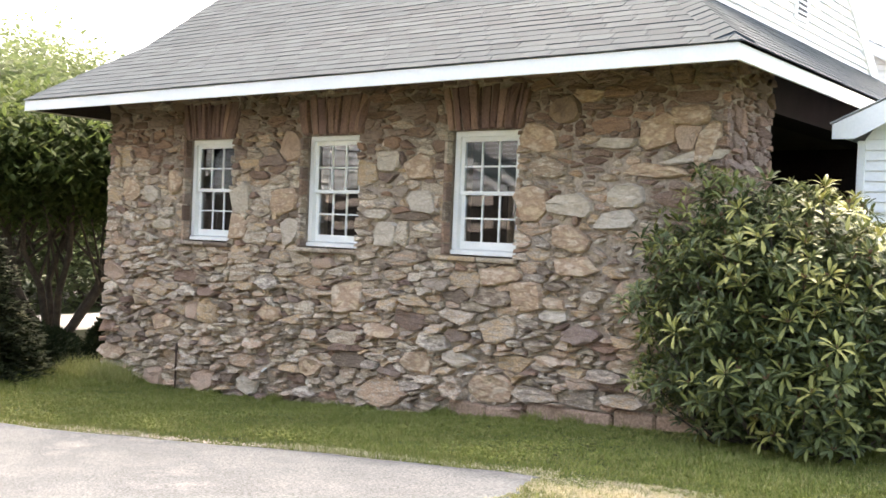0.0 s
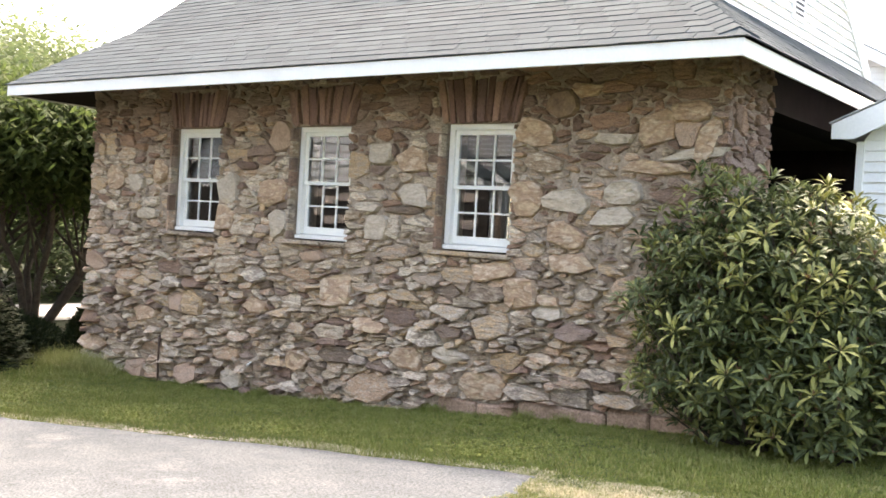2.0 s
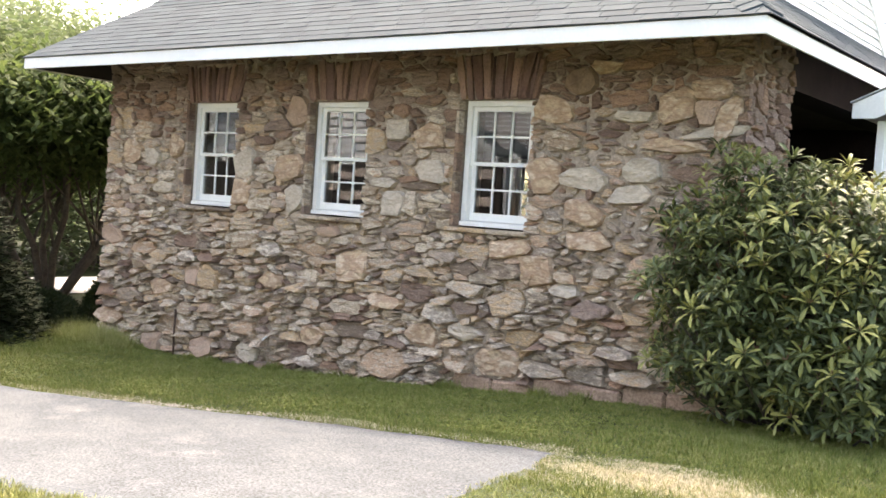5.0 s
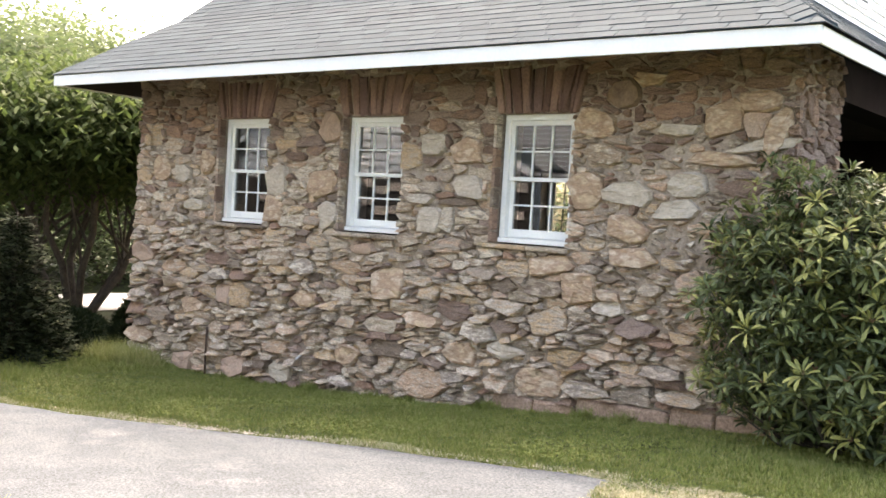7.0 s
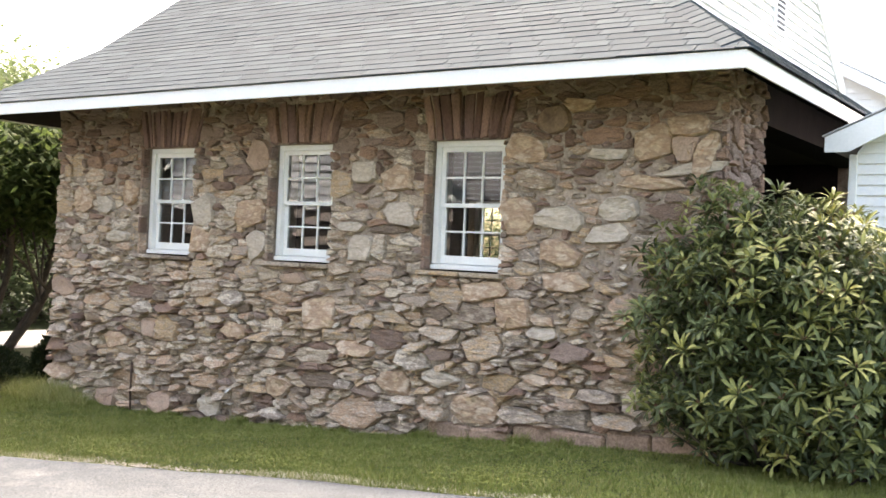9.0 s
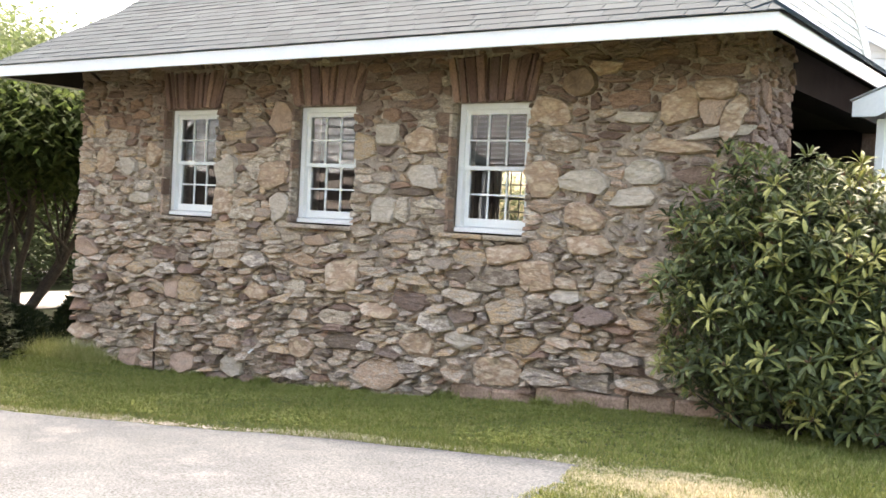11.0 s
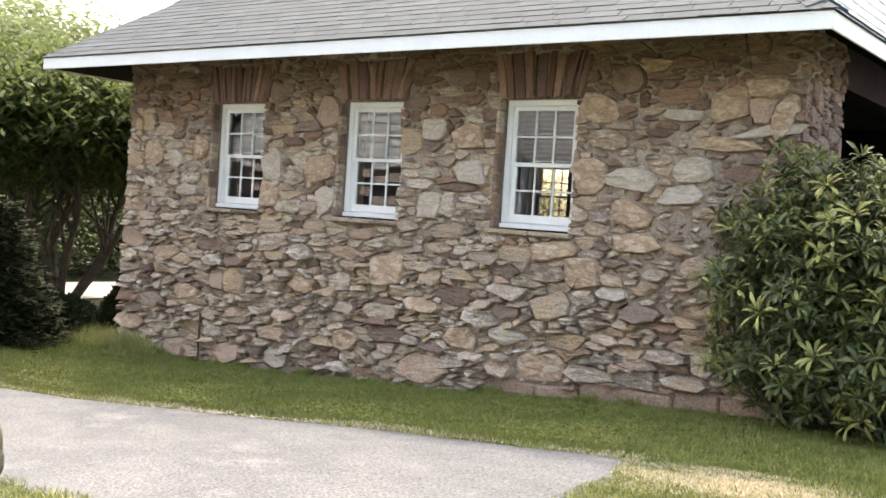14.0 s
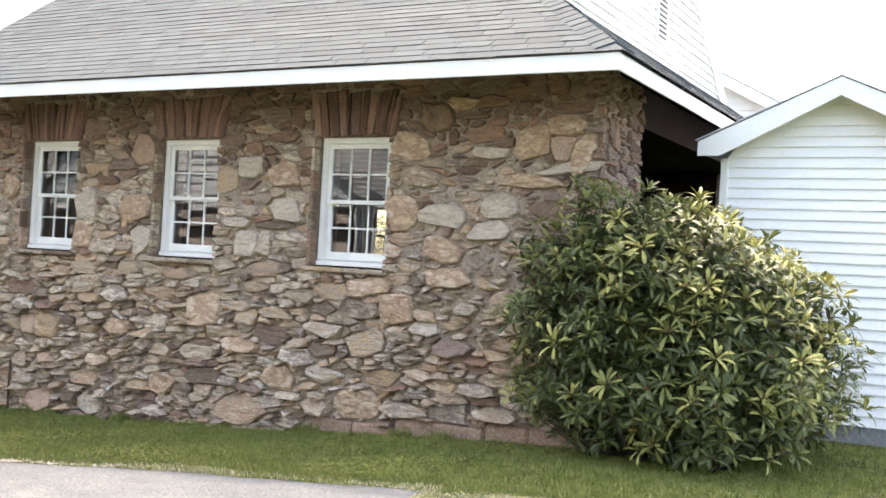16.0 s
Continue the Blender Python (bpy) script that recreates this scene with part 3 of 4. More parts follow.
# white gable over the end skirt, with louvred vent
gable = thing("gable_wall", "white clapboard gable with a louvred vent above the roof skirt", "gable wall", kind="structure")
gy0, gy1 = HIP_Y + 0.02, 2 * RIDGE_Y - HIP_Y - 0.02
part("backing", prism([(gy0, HIP_Z - 0.1), (gy1, HIP_Z - 0.1), (RIDGE_Y, RIDGE_Z - 0.04)], "x", GABLE_R - 0.14, GABLE_R - 0.02), M["vinyl"], gable)
slope = (RIDGE_Z - HIP_Z) / (RIDGE_Y - HIP_Y)
z = HIP_Z - 0.02
while z < RIDGE_Z - 0.15:
    z1 = z + 0.102
    m = (z - HIP_Z) / slope
    ya, yb = gy0 + max(0, m) + 0.02, gy1 - max(0, m) - 0.02
    bm = prism([(GABLE_R - 0.02, z), (GABLE_R + 0.02, z), (GABLE_R - 0.012, z1 + 0.01), (GABLE_R - 0.02, z1 + 0.01)], "y", ya, yb)
    part("clapboard", bm, M["vinyl"], gable)
    z = z1
for ya, yb, sgn in ((gy0, RIDGE_Y, 1), (gy1, RIDGE_Y, -1)):
    pts = [(ya, HIP_Z - 0.05), (ya + sgn * 0.0, HIP_Z + 0.10), (yb, RIDGE_Z + 0.02), (yb, RIDGE_Z - 0.16), (ya + sgn * 0.18, HIP_Z - 0.05)]
    part("rake_board", prism(pts, "x", GABLE_R + 0.0, GABLE_R + 0.035), M["paint"], gable)
vent = part("vent_frame", box(GABLE_R + 0.0, GABLE_R + 0.03, 3.33, 3.75, 4.02, 5.0, 0.004), M["paint"], gable)
for i in range(14):
    zz = 4.10 + i * 0.06
    part("slat", prism([(GABLE_R + 0.032, zz), (GABLE_R + 0.05, zz - 0.005), (GABLE_R + 0.036, zz + 0.03), (GABLE_R + 0.032, zz + 0.03)], "y", 3.40, 3.68), M["paint"], vent)
part("louvre_shadow_box", box(GABLE_R + 0.0305, GABLE_R + 0.0315, 3.40, 3.68, 4.08, 4.94), M["dark_siding"], vent)


# ---- windows ----
def sash_window(name, x0, x1, z0, z1, y, label, out=-1):
    """A six-over-six sash window; y: the outer face of its frame, out: the side that is outdoors."""
    w = thing(name, label, "window", "sash windows of the stone house", "structure")
    f = 0.055

    def s(a, b):
        return (y - out * a, y - out * b) if out < 0 else (y - b, y - a)
    bm = bmesh.new()
    for q in ((x0, x0 + f, z0 + 0.05, z1), (x1 - f, x1, z0 + 0.05, z1), (x0 + f, x1 - f, z1 - f, z1)):
        add_box(bm, q[0], q[1], *s(0.0, 0.12), q[2], q[3])
    bmesh.ops.recalc_face_normals(bm, faces=bm.faces)
    part("window_frame", bm, M["paint"], w)
    part("window_sill", prism([(s(-0.02, 0)[0], z0), (s(-0.02, 0)[0], z0 + 0.042), (s(0.12, 0)[0], z0 + 0.056), (s(0.12, 0)[0], z0)], "x", x0 - 0.004, x1 + 0.004, 0.003), M["paint"], w)
    mid = (z0 + 0.055 + z1 - f) / 2
    for nm, a, b, d in (("upper_sash", mid - 0.018, z1 - f, 0.03), ("lower_sash", z0 + 0.055, mid + 0.018, 0.062)):
        xa, xb = x0 + f, x1 - f
        st, bot = 0.042, (0.075 if nm == "lower_sash" else 0.036)
        top = 0.036 if nm == "lower_sash" else 0.045
        bm = bmesh.new()
        yy = s(d, d + 0.032)
        add_box(bm, xa, xa + st, *yy, a, b)
        add_box(bm, xb - st, xb, *yy, a, b)
        add_box(bm, xa + st, xb - st, *yy, a, a + bot)
        add_box(bm, xa + st, xb - st, *yy, b - top, b)
        bmesh.ops.recalc_face_normals(bm, faces=bm.faces)
        sash = part(nm, bm, M["paint"], w)
        ga, gb, gc, gd = xa + st, xb - st, a + bot, b - top
        ym = s(d + 0.006, d + 0.026)
        for i in (1, 2):
            xm = ga + (gb - ga) * i / 3
            part("muntin", box(xm - 0.008, xm + 0.008, *ym, gc, gd), M["paint"], sash)
        zm = (gc + gd) / 2
        for i in range(3):
            xm0, xm1 = ga + (gb - ga) * i / 3 + (0.008 if i else 0), ga + (gb - ga) * (i + 1) / 3 - (0.008 if i < 2 else 0)
            part("muntin", box(xm0, xm1, *ym, zm - 0.008, zm + 0.008), M["paint"], sash)
            for za, zb in ((gc, zm - 0.008), (zm + 0.008, gd)):
                yg = s(d + 0.016, d + 0.016)[0]
                tilt = rng.uniform(-0.0012, 0.0012, 2)
                vs = [(xm0, yg + tilt[0], za), (xm1, yg - tilt[0], za), (xm1, yg - tilt[0] + tilt[1], zb), (xm0, yg + tilt[0] + tilt[1], zb)]
                pane = part("pane", mesh_of("pane", vs, [(0, 1, 2, 3)], M["glass"]), None, sash)
                pane.visible_shadow = False
    return w


for i, w in enumerate(WINDOWS):
    sash_window("window_%d" % (i + 1), w, w + WIN_W, WIN_LO, WIN_HI, 0.085, "white six-over-six sash window set deep in the stone wall")
sash_window("window_4", BACK_WINDOW[0], BACK_WINDOW[1], BACK_WINDOW[2], BACK_WINDOW[3], DEEP - 0.08, "white sash window in the rear wall seen across the room", 1)

# ---- white shed ----
SX0, SX1, SY, SDEEP, SZ = 3.38, 5.46, 1.62, 3.4, 0.18
shed = thing("garden_shed", "white vinyl-sided shed with a low gable roof beside the stone house", "shed", at=(0, 0, 0))
smid, sap, seave = (SX0 + SX1) / 2, 3.0, 2.46
part("foundation", box(SX0 + 0.02, SX1 - 0.02, SY + 0.02, SY + SDEEP, -0.3, SZ), M["concrete"], shed)
part("body", prism([(SX0, SZ), (SX1, SZ), (SX1, seave), (smid, sap), (SX0, seave)], "y", SY + 0.03, SY + SDEEP), M["vinyl"], shed)
z = SZ
sl = (sap - seave) / (smid - SX0)
while z < sap + 0.08:
    z1 = z + 0.0925
    c0, c1 = max(0, (z - 0.09 - seave) / sl), max(0, (z1 - 0.09 - seave) / sl)
    if SX1 - SX0 - 0.1 - 2 * c1 > 0.02:
        part("clapboard", clapboard("x", SY + 0.03, -1, z, z1, SX0 + 0.05 + c0, SX1 - 0.05 - c0, SX0 + 0.05 + c1, SX1 - 0.05 - c1), M["vinyl"], shed)
    z = z1
for xa in (SX0 - 0.012, SX1 - 0.055):
    part("corner_board", box(xa, xa + 0.067, SY - 0.012, SY + 0.07, SZ, seave + 0.02, 0.003), M["paint"], shed)
for sgn in (1, -1):
    e0 = smid - sgn * (smid - SX0 + 0.17)
    ez, az = seave + 0.02, sap + 0.155
    for yy, nm in ((SY - 0.24, "rake_board"),):
        part(nm, prism([(e0, ez), (e0, ez + 0.13), (smid, az), (smid, az - 0.16), (e0 + sgn * 0.2, ez)], "y", yy, yy + 0.028), M["paint"], shed)
    part("soffit_board", prism([(e0 + sgn * 0.01, ez + 0.03), (e0 + sgn * 0.01, ez + 0.06), (smid, az - 0.08), (smid, az - 0.11)], "y", SY - 0.21, SY + SDEEP), M["paint"], shed)
    part("roof_slab", prism([(e0 - sgn * 0.02, ez + 0.135), (e0 - sgn * 0.02, ez + 0.145), (smid, az + 0.018), (smid, az + 0.008)], "y", SY - 0.25, SY + SDEEP + 0.2), M["drip_edge"], shed)

# ---- white house behind ----
house = thing("white_house", "white clapboard house behind the stone house", "house")
part("wall", prism([(-4.0, -0.5), (3.6, -0.5), (3.6, 3.4), (1.0, 4.82), (-4.0, 4.82)], "y", 9.0, 14.0), M["vinyl"], house)
for i in range(17):
    z = 3.0 + i * 0.102
    xb = min(3.58, 1.0 + (4.82 - z) / 0.546)
    part("clapboard", prism([(8.999, z), (8.97, z), (8.99, z + 0.107), (8.999, z + 0.107)], "x", 0.3, xb), M["vinyl"], house)
part("rake_board", prism([(3.85, 3.22), (3.85, 3.4), (0.7, 5.1), (0.7, 4.92)], "y", 8.75, 8.79), M["paint"], house)
part("roof", prism([(3.88, 3.4), (3.88, 3.42), (0.7, 5.135), (0.7, 5.11)], "y", 8.76, 14.2), M["drip_edge"], house)


# ---- houses across the drive, mirrored in the panes ----
def gable_house(name, label, x0, x1, y, eave, slope, low, mat, deep, seed, step):
    h = thing(name, label, "house")
    mid = (x0 + x1) / 2
    top = eave + slope * (mid - x0)
    part("wall", prism([(x0, -0.6), (x1, -0.6), (x1, eave), (mid, top), (x0, eave)], "y", y - deep, y), mat, h)
    z = low
    while z < top - 0.1:
        c = max(0, (z + step - eave) / slope)
        part("clapboard", prism([(y + 0.001, z), (y + 0.03, z), (y + 0.012, z + step + 0.005), (y + 0.001, z + step + 0.005)], "x", x0 + c, x1 - c), mat, h)
        part("shadow_joint" if seed == 1 else "pale_lath", box(x0 + c, x1 - c, y + 0.031, y + 0.036, z, z + (0.03 if seed == 1 else 0.045)), M["dark_siding"] if seed == 1 else M["grey_siding"], h)
        z += step
    # unseen dark boards, added so that the lower panes mirror dark
    part("lower_storey", box(x0 + 0.1, x1 - 0.1, y + 0.002, y + 0.06, -0.6, low), M["black_boards"], h, "added dark boards that keep the lower panes' reflections dark")
    if seed == 1:
        # added strips that only serve as pale bands in the lower panes
        for za, zb in ((1.6, 1.82), (2.12, 2.34)):
            part("band_board", box(x0 + 2.2, x1 - 0.35, y + 0.062, y + 0.09, za, zb), M["taupe_boards"], h, "added taupe board mirrored as a pale band in the lower panes")
    for sg in (1, -1):
        e = mid - sg * (mid - x0 + 0.3)
        ez = eave - slope * 0.3
        part("rake_board", prism([(e, ez - 0.02), (e, ez + 0.17), (mid, top + 0.17), (mid, top - 0.02)], "y", y + 0.3, y + 0.34), M["grey_siding"], h)
        part("roof", prism([(e, ez + 0.17), (e, ez + 0.23), (mid, top + 0.23), (mid, top + 0.17)], "y", y - deep, y + 0.36), M["shingle_rest"], h)
    return h


gable_house("clapboard_house", "pale grey clapboard house wing across the drive", -19.0, -7.7, -12.0, 2.7, 0.62, 2.5, M["grey_siding"], 0.33, 1, 0.205)
gable_house("dark_house", "dark clapboard house behind the pale one", -21.0, 3.0, -12.75, 6.0, 0.4, 2.5, M["dark_siding"], 6, 2, 0.115)


# ---- plants ----
def leaf(p, axis, up, length, width, droop):
    """One blade, widest past its middle and folded along the rib."""
    axis = Vector(axis).normalized()
    side = axis.cross(Vector(up))
    side = side.normalized() if side.length > 1e-3 else axis.orthogonal().normalized()
    nrm = side.cross(axis)
    p = Vector(p)
    vs = [p]
    for t, w in ((0.36, 0.62), (0.70, 1.0), (0.92, 0.6)):
        c = p + axis * length * t + nrm * (length * 0.05 * math.sin(3 * t) - length * droop * t * t)
        vs += [c, c + side * width * w + nrm * width * 0.3 * w, c - side * width * w + nrm * width * 0.3 * w]
    vs.append(p + axis * length - nrm * length * droop)
    return vs, [(0, 2, 1), (0, 1, 3), (1, 2, 5, 4), (1, 4, 6, 3), (4, 5, 8, 7), (4, 7, 9, 6), (7, 8, 10), (7, 10, 9)]


def whorl(r, base, size=1.0):
    """A rosette of broad leaves round a shoot tip, pointing along z: old dark leaves below, young pale ones at the tip."""
    out = []
    n = int(r.integers(10, 15))
    for k in range(n):
        a = 2 * math.pi * (k + r.uniform(-0.3, 0.3)) / n * 2
        el = r.uniform(-0.5, 0.25) if k % 3 == 0 else r.uniform(0.15, 0.95)
        d = Vector((math.cos(a) * math.cos(el), math.sin(a) * math.cos(el), math.sin(el)))
        v, f = leaf(d * 0.014, d, (0, 0, 1), r.uniform(0.085, 0.13) * size, r.uniform(0.0115, 0.016) * size, r.uniform(0.1, 0.4))
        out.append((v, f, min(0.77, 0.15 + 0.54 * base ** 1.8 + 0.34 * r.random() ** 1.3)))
    for k in range(int(r.integers(2, 5))):
        a = r.uniform(0, 6.28)
        d = Vector((math.cos(a) * 0.5, math.sin(a) * 0.5, 0.9))
        v, f = leaf(d * 0.01, d, (math.sin(a), -math.cos(a), 0.2), r.uniform(0.05, 0.085) * size, 0.011 * size, 0.05)
        out.append((v, f, min(0.82, 0.36 + 0.44 * base + r.uniform(-0.15, 0.1))))
    if r.random() < 0.4:
        for k in range(5):
            d = Vector((r.uniform(-0.5, 0.5), r.uniform(-0.5, 0.5), 0.8))
            v, f = leaf(d * 0.01, d, (0.3, 1, 0.1), r.uniform(0.025, 0.04) * size, 0.008 * size, 0.1)
            out.append((v, f, 1.15))
    return out


def toned(name, items, mat):
    """One mesh of (vertices, faces, tone) pieces, each with its own tone."""
    vs, fs, tone = [], [], []
    for v, f, t in items:
        o = len(vs)
        vs += v
        fs += [tuple(i + o for i in q) for q in f]
        tone += [t] * len(v)
    me = mesh_of(name, vs, fs, mat)
    at = me.attributes.new("tone", "FLOAT", "POINT")
    at.data.foreach_set("value", tone)
    return me


def aim(p, d, spin):
    return Matrix.Translation(p) @ Vector(d).to_track_quat("Z", "Y").to_matrix().to_4x4() @ Matrix.Rotation(spin, 4, "Z")


BC, BR = Vector((3.52, -0.06, 0.80)), Vector((1.20, 1.00, 1.08))


def bush_reach(d):
    """How far the shrub reaches in a direction, with lobes; lower on the side towards the shed."""
    top = BR.z * (1.12 - 0.22 * min(1, max(0, d.x + 0.35))) if d.z > 0 else BR.z
    e = (abs(d.x / BR.x) ** 2.7 + abs(d.y / BR.y) ** 2.7 + abs(d.z / top) ** 2.7) ** (-1 / 2.7)
    e *= 1 - 0.26 * max(0, d.x) * max(0, d.z)
    return e * (1 + 0.10 * noise.noise(d * 2.3 + Vector((3, 1, 7))) + 0.22 * noise.noise(d * 5.1))


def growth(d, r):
    """Pale young shoots away from the wall; outer light and inner shade painted in."""
    # inner whorls: the low tone stands in for shade inside the shrub
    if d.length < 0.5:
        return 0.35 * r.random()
    lit_side = min(1, max(0, 0.40 + 0.5 * d.x + 0.25 * d.z))
    return r.random() ** (1.8 - 1.3 * lit_side)


def rhododendron():
    r = np.random.default_rng(11)
    bush = thing("rhododendron_bush", "large rounded rhododendron with dark glossy and yellow-green leaves beside the wall", "shrub", at=(BC.x, BC.y, float(lie(BC.x, BC.y))))
    inv = Matrix.Translation(-bush.location)
    kinds = []
    for i in range(16):
        kinds.append(toned("leaf_whorl", whorl(r, i / 15), M["leaf"]))
    spots = []
    tries = 0
    while len(spots) < 3000 and tries < 30000:
        tries += 1
        d = Vector(r.normal(size=3)).normalized()
        deep = r.random() < 0.42
        p = BC + d * bush_reach(d) * (r.uniform(0.62, 0.88) if deep else r.uniform(0.95, 1.03))
        if not deep and noise.noise(d * 5.3 + Vector((9, 2, 5))) > 0.10:
            p = BC + (p - BC) * r.uniform(0.74, 0.87)
            deep = True
        if p.z < 0.34:
            p = Vector((BC.x + (p.x - BC.x) * 0.87, BC.y + (p.y - BC.y) * 0.87, p.z))
        if p.z < float(lie(p.x, p.y)) + 0.15 or (p.y > -0.16 and p.x < XR + 0.08) or (p.y > SY - 0.1 and p.x > SX0 - 0.1):
            continue
        if any((p - q[0]).length < (0.09 if deep else 0.112) for q in spots):
            continue
        g = Vector((d.x / BR.x ** 2, d.y / BR.y ** 2, d.z / BR.z ** 2)).normalized()
        out = (g + Vector((0, 0, 1.7)) + Vector(r.normal(size=3)) * 0.36).normalized()
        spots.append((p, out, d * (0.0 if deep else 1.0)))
    front = sorted(spots, key=lambda s: (s[0] - Vector((5.7, -8.1, 1.6))).length)
    part_spots, rest = front[:280], front[280:]
    for p, out, d in part_spots:
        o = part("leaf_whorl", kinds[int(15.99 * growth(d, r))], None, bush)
        o.matrix_basis = inv @ aim(p, out, r.uniform(0, 6.28)) @ Matrix.Scale(r.uniform(0.8, 1.2), 4)
    items = []
    for p, out, d in rest:
        m = inv @ aim(p, out, r.uniform(0, 6.28))
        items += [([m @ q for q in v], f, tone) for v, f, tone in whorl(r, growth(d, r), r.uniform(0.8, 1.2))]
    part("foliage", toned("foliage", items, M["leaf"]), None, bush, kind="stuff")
    limbs = []
    foot = Vector((0, 0, -0.05))
    for p, out, d in spots[::9]:
        q = inv @ p
        b = foot + Vector((d.x * 0.25, d.y * 0.2, 0))
        mid = b.lerp(q, 0.5) + Vector((0, 0, -0.12))
        limbs.append(tube([b, mid, q], [0.022, 0.012, 0.004], 5))
    part("branchwork", mesh_of("branchwork", *joined(limbs), M["bark"], True), None, bush)


rhododendron()


def leafy_tree(name, label, base, crown, radii, leaves, size, mat, stems, seed, layered=0.0, group=""):
    """Trunk or stems with limbs, and a crown of many separate leaves in clumps."""
    r = np.random.default_rng(seed)
    t = thing(name, label, "tree", group, at=base)
    c = Vector(crown) - Vector(base)
    wood = []
    clumps = []
    for i in range(stems):
        a = 2 * math.pi * i / max(1, stems) + r.uniform(-0.4, 0.4)
        lean = Vector((math.cos(a), math.sin(a), 0))
        top = c + Vector((lean.x * radii[0], lean.y * radii[1], 0)) * (0.45 if stems > 1 else 0.05)
        r0 = (0.075 if stems > 1 else 0.02 * radii[2] + 0.1)
        pts = [Vector((0, 0, -0.1)) + lean * 0.12 * (stems > 1)]
        for k in (0.3, 0.55, 0.8, 1.0):
            pts.append(pts[0].lerp(top, k) + Vector(r.normal(size=3)) * 0.10 + lean * 0.15 * math.sin(k * 3))
        wood.append(tube(pts, [r0, r0 * 0.8, r0 * 0.62, r0 * 0.42, r0 * 0.2], 7))
        for k in range(7):
            s = pts[1].lerp(pts[-1], r.uniform(0, 1))
            d = Vector(r.normal(size=3)).normalized()
            e = c + Vector((d.x * radii[0], d.y * radii[1], d.z * radii[2] * 0.8)) * r.uniform(0.5, 0.9)
            mid = s.lerp(e, 0.5) + Vector((0, 0, 0.15))
            wood.append(tube([s, mid, e], [r0 * 0.4, r0 * 0.25, r0 * 0.08], 5))
    part("trunk", mesh_of("trunk", *joined(wood), M["bark"], True), None, t)
    n_cl = max(12, leaves // 60)
    for i in range(n_cl):
        d = Vector(r.normal(size=3)).normalized()
        q = r.uniform(0.45, 1.0) ** 0.6 * (1 + 0.22 * noise.noise(d * 2.2 + Vector((seed, 0, 0))))
        p = c + Vector((d.x * radii[0], d.y * radii[1], d.z * radii[2])) * q
        clumps.append(p)
    vs = np.zeros((leaves * 4, 3))
    per = leaves // n_cl
    spread = size * (2.8 if layered else 3.0)
    k = 0
    for p in clumps:
        for j in range(per):
            off = Vector(r.normal(size=3)) * spread
            if layered:
                off.z *= 0.28
            a = r.uniform(0, 6.28)
            d = Vector((math.cos(a), math.sin(a), r.uniform(-1.0, -0.1) if layered else r.uniform(-0.7, 0.25)))
            side = Vector((-math.sin(a), math.cos(a), r.uniform(-0.5, 0.5) * (0.25 if layered else 0.8))) * size * (0.24 if layered else 0.32)
            q = p + off
            vs[4 * k:4 * k + 4] = [q, q + d * size * 0.5 + side, q + d * size, q + d * size * 0.5 - side]
            k += 1
    vs = vs[:4 * k]
    fs = [(4 * i, 4 * i + 1, 4 * i + 2, 4 * i + 3) for i in range(k)]
    part("crown", mesh_of("crown", vs, fs, mat), None, t)
    return t


leafy_tree("dogwood_tree", "broad dark green multi-stemmed tree beyond the end of the house", (-10.3, 2.2, -0.6), (-10.4, 2.3, 2.55), (3.3, 3.2, 1.12), 64000, 0.15, M["dogwood"], 7, 3, 1.0)
for i, (x, y, h, s) in enumerate(((-19, 5, 5.6, 2.6), (-23, 10, 6.8, 3.2), (-30, 13, 8.4, 4.0), (-20, 15, 6.2, 2.8), (-33, 5, 8, 4), (-17, 21, 3.6, 2.2), (-6, 26, 5.0, 3.0), (-26, 22, 8.0, 3.6))):
    leafy_tree("woodland_tree", "sunlit yellow-green broadleaf tree at the edge of the woods", (x, y, float(lie(x, y))), (x, y, h * 0.55), (s, s, h * 0.42), 26000, 0.20, M["woods"], 1, 20 + i, 0, "trees beyond the lot")


for i, (x, y) in enumerate(((-17.5, 12.5), (-19.5, 9.8), (-21.5, 7.2), (-23, 4.0), (-14.5, 15), (-15.4, 24.5), (-10.8, 24.5), (-17.2, 7.6), (-17.0, 4.9), (-17.1, 2.2), (-17.4, -0.6))):
    leafy_tree("understorey_tree", "dense low broadleaf growth at the edge of the woods", (x, y, float(lie(x, y))), (x, y, 1.35), (2.0, 2.0, 2.0), 7500, 0.15, M["woods"], 3, 60 + i, 0, "undergrowth beyond the lot")

bed_v = [(-5.62, 0.3), (-5.5, -0.25), (-5.15, -1.3), (-4.95, -2.2), (-5.6, -2.55), (-9.5, -2.6), (-9.5, 1.4), (-5.7, 1.4)]
# darker than bark mulch is: the spruce's shade is put into the colour
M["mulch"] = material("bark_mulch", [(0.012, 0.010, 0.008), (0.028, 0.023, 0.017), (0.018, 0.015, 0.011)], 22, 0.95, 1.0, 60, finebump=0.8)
bed_bm = bmesh.new()
bed_bm.faces.new([bed_bm.verts.new((x, y, float(lie(x, y)) + 0.008)) for x, y in bed_v][::-1])
bmesh.ops.triangulate(bed_bm, faces=bed_bm.faces)
bmesh.ops.recalc_face_normals(bed_bm, faces=bed_bm.faces)
structure("ground_bed", bed_bm, M["mulch"], "mulch bed round the spruce and low shrubs, coloured darker for their shade", "mulch bed")


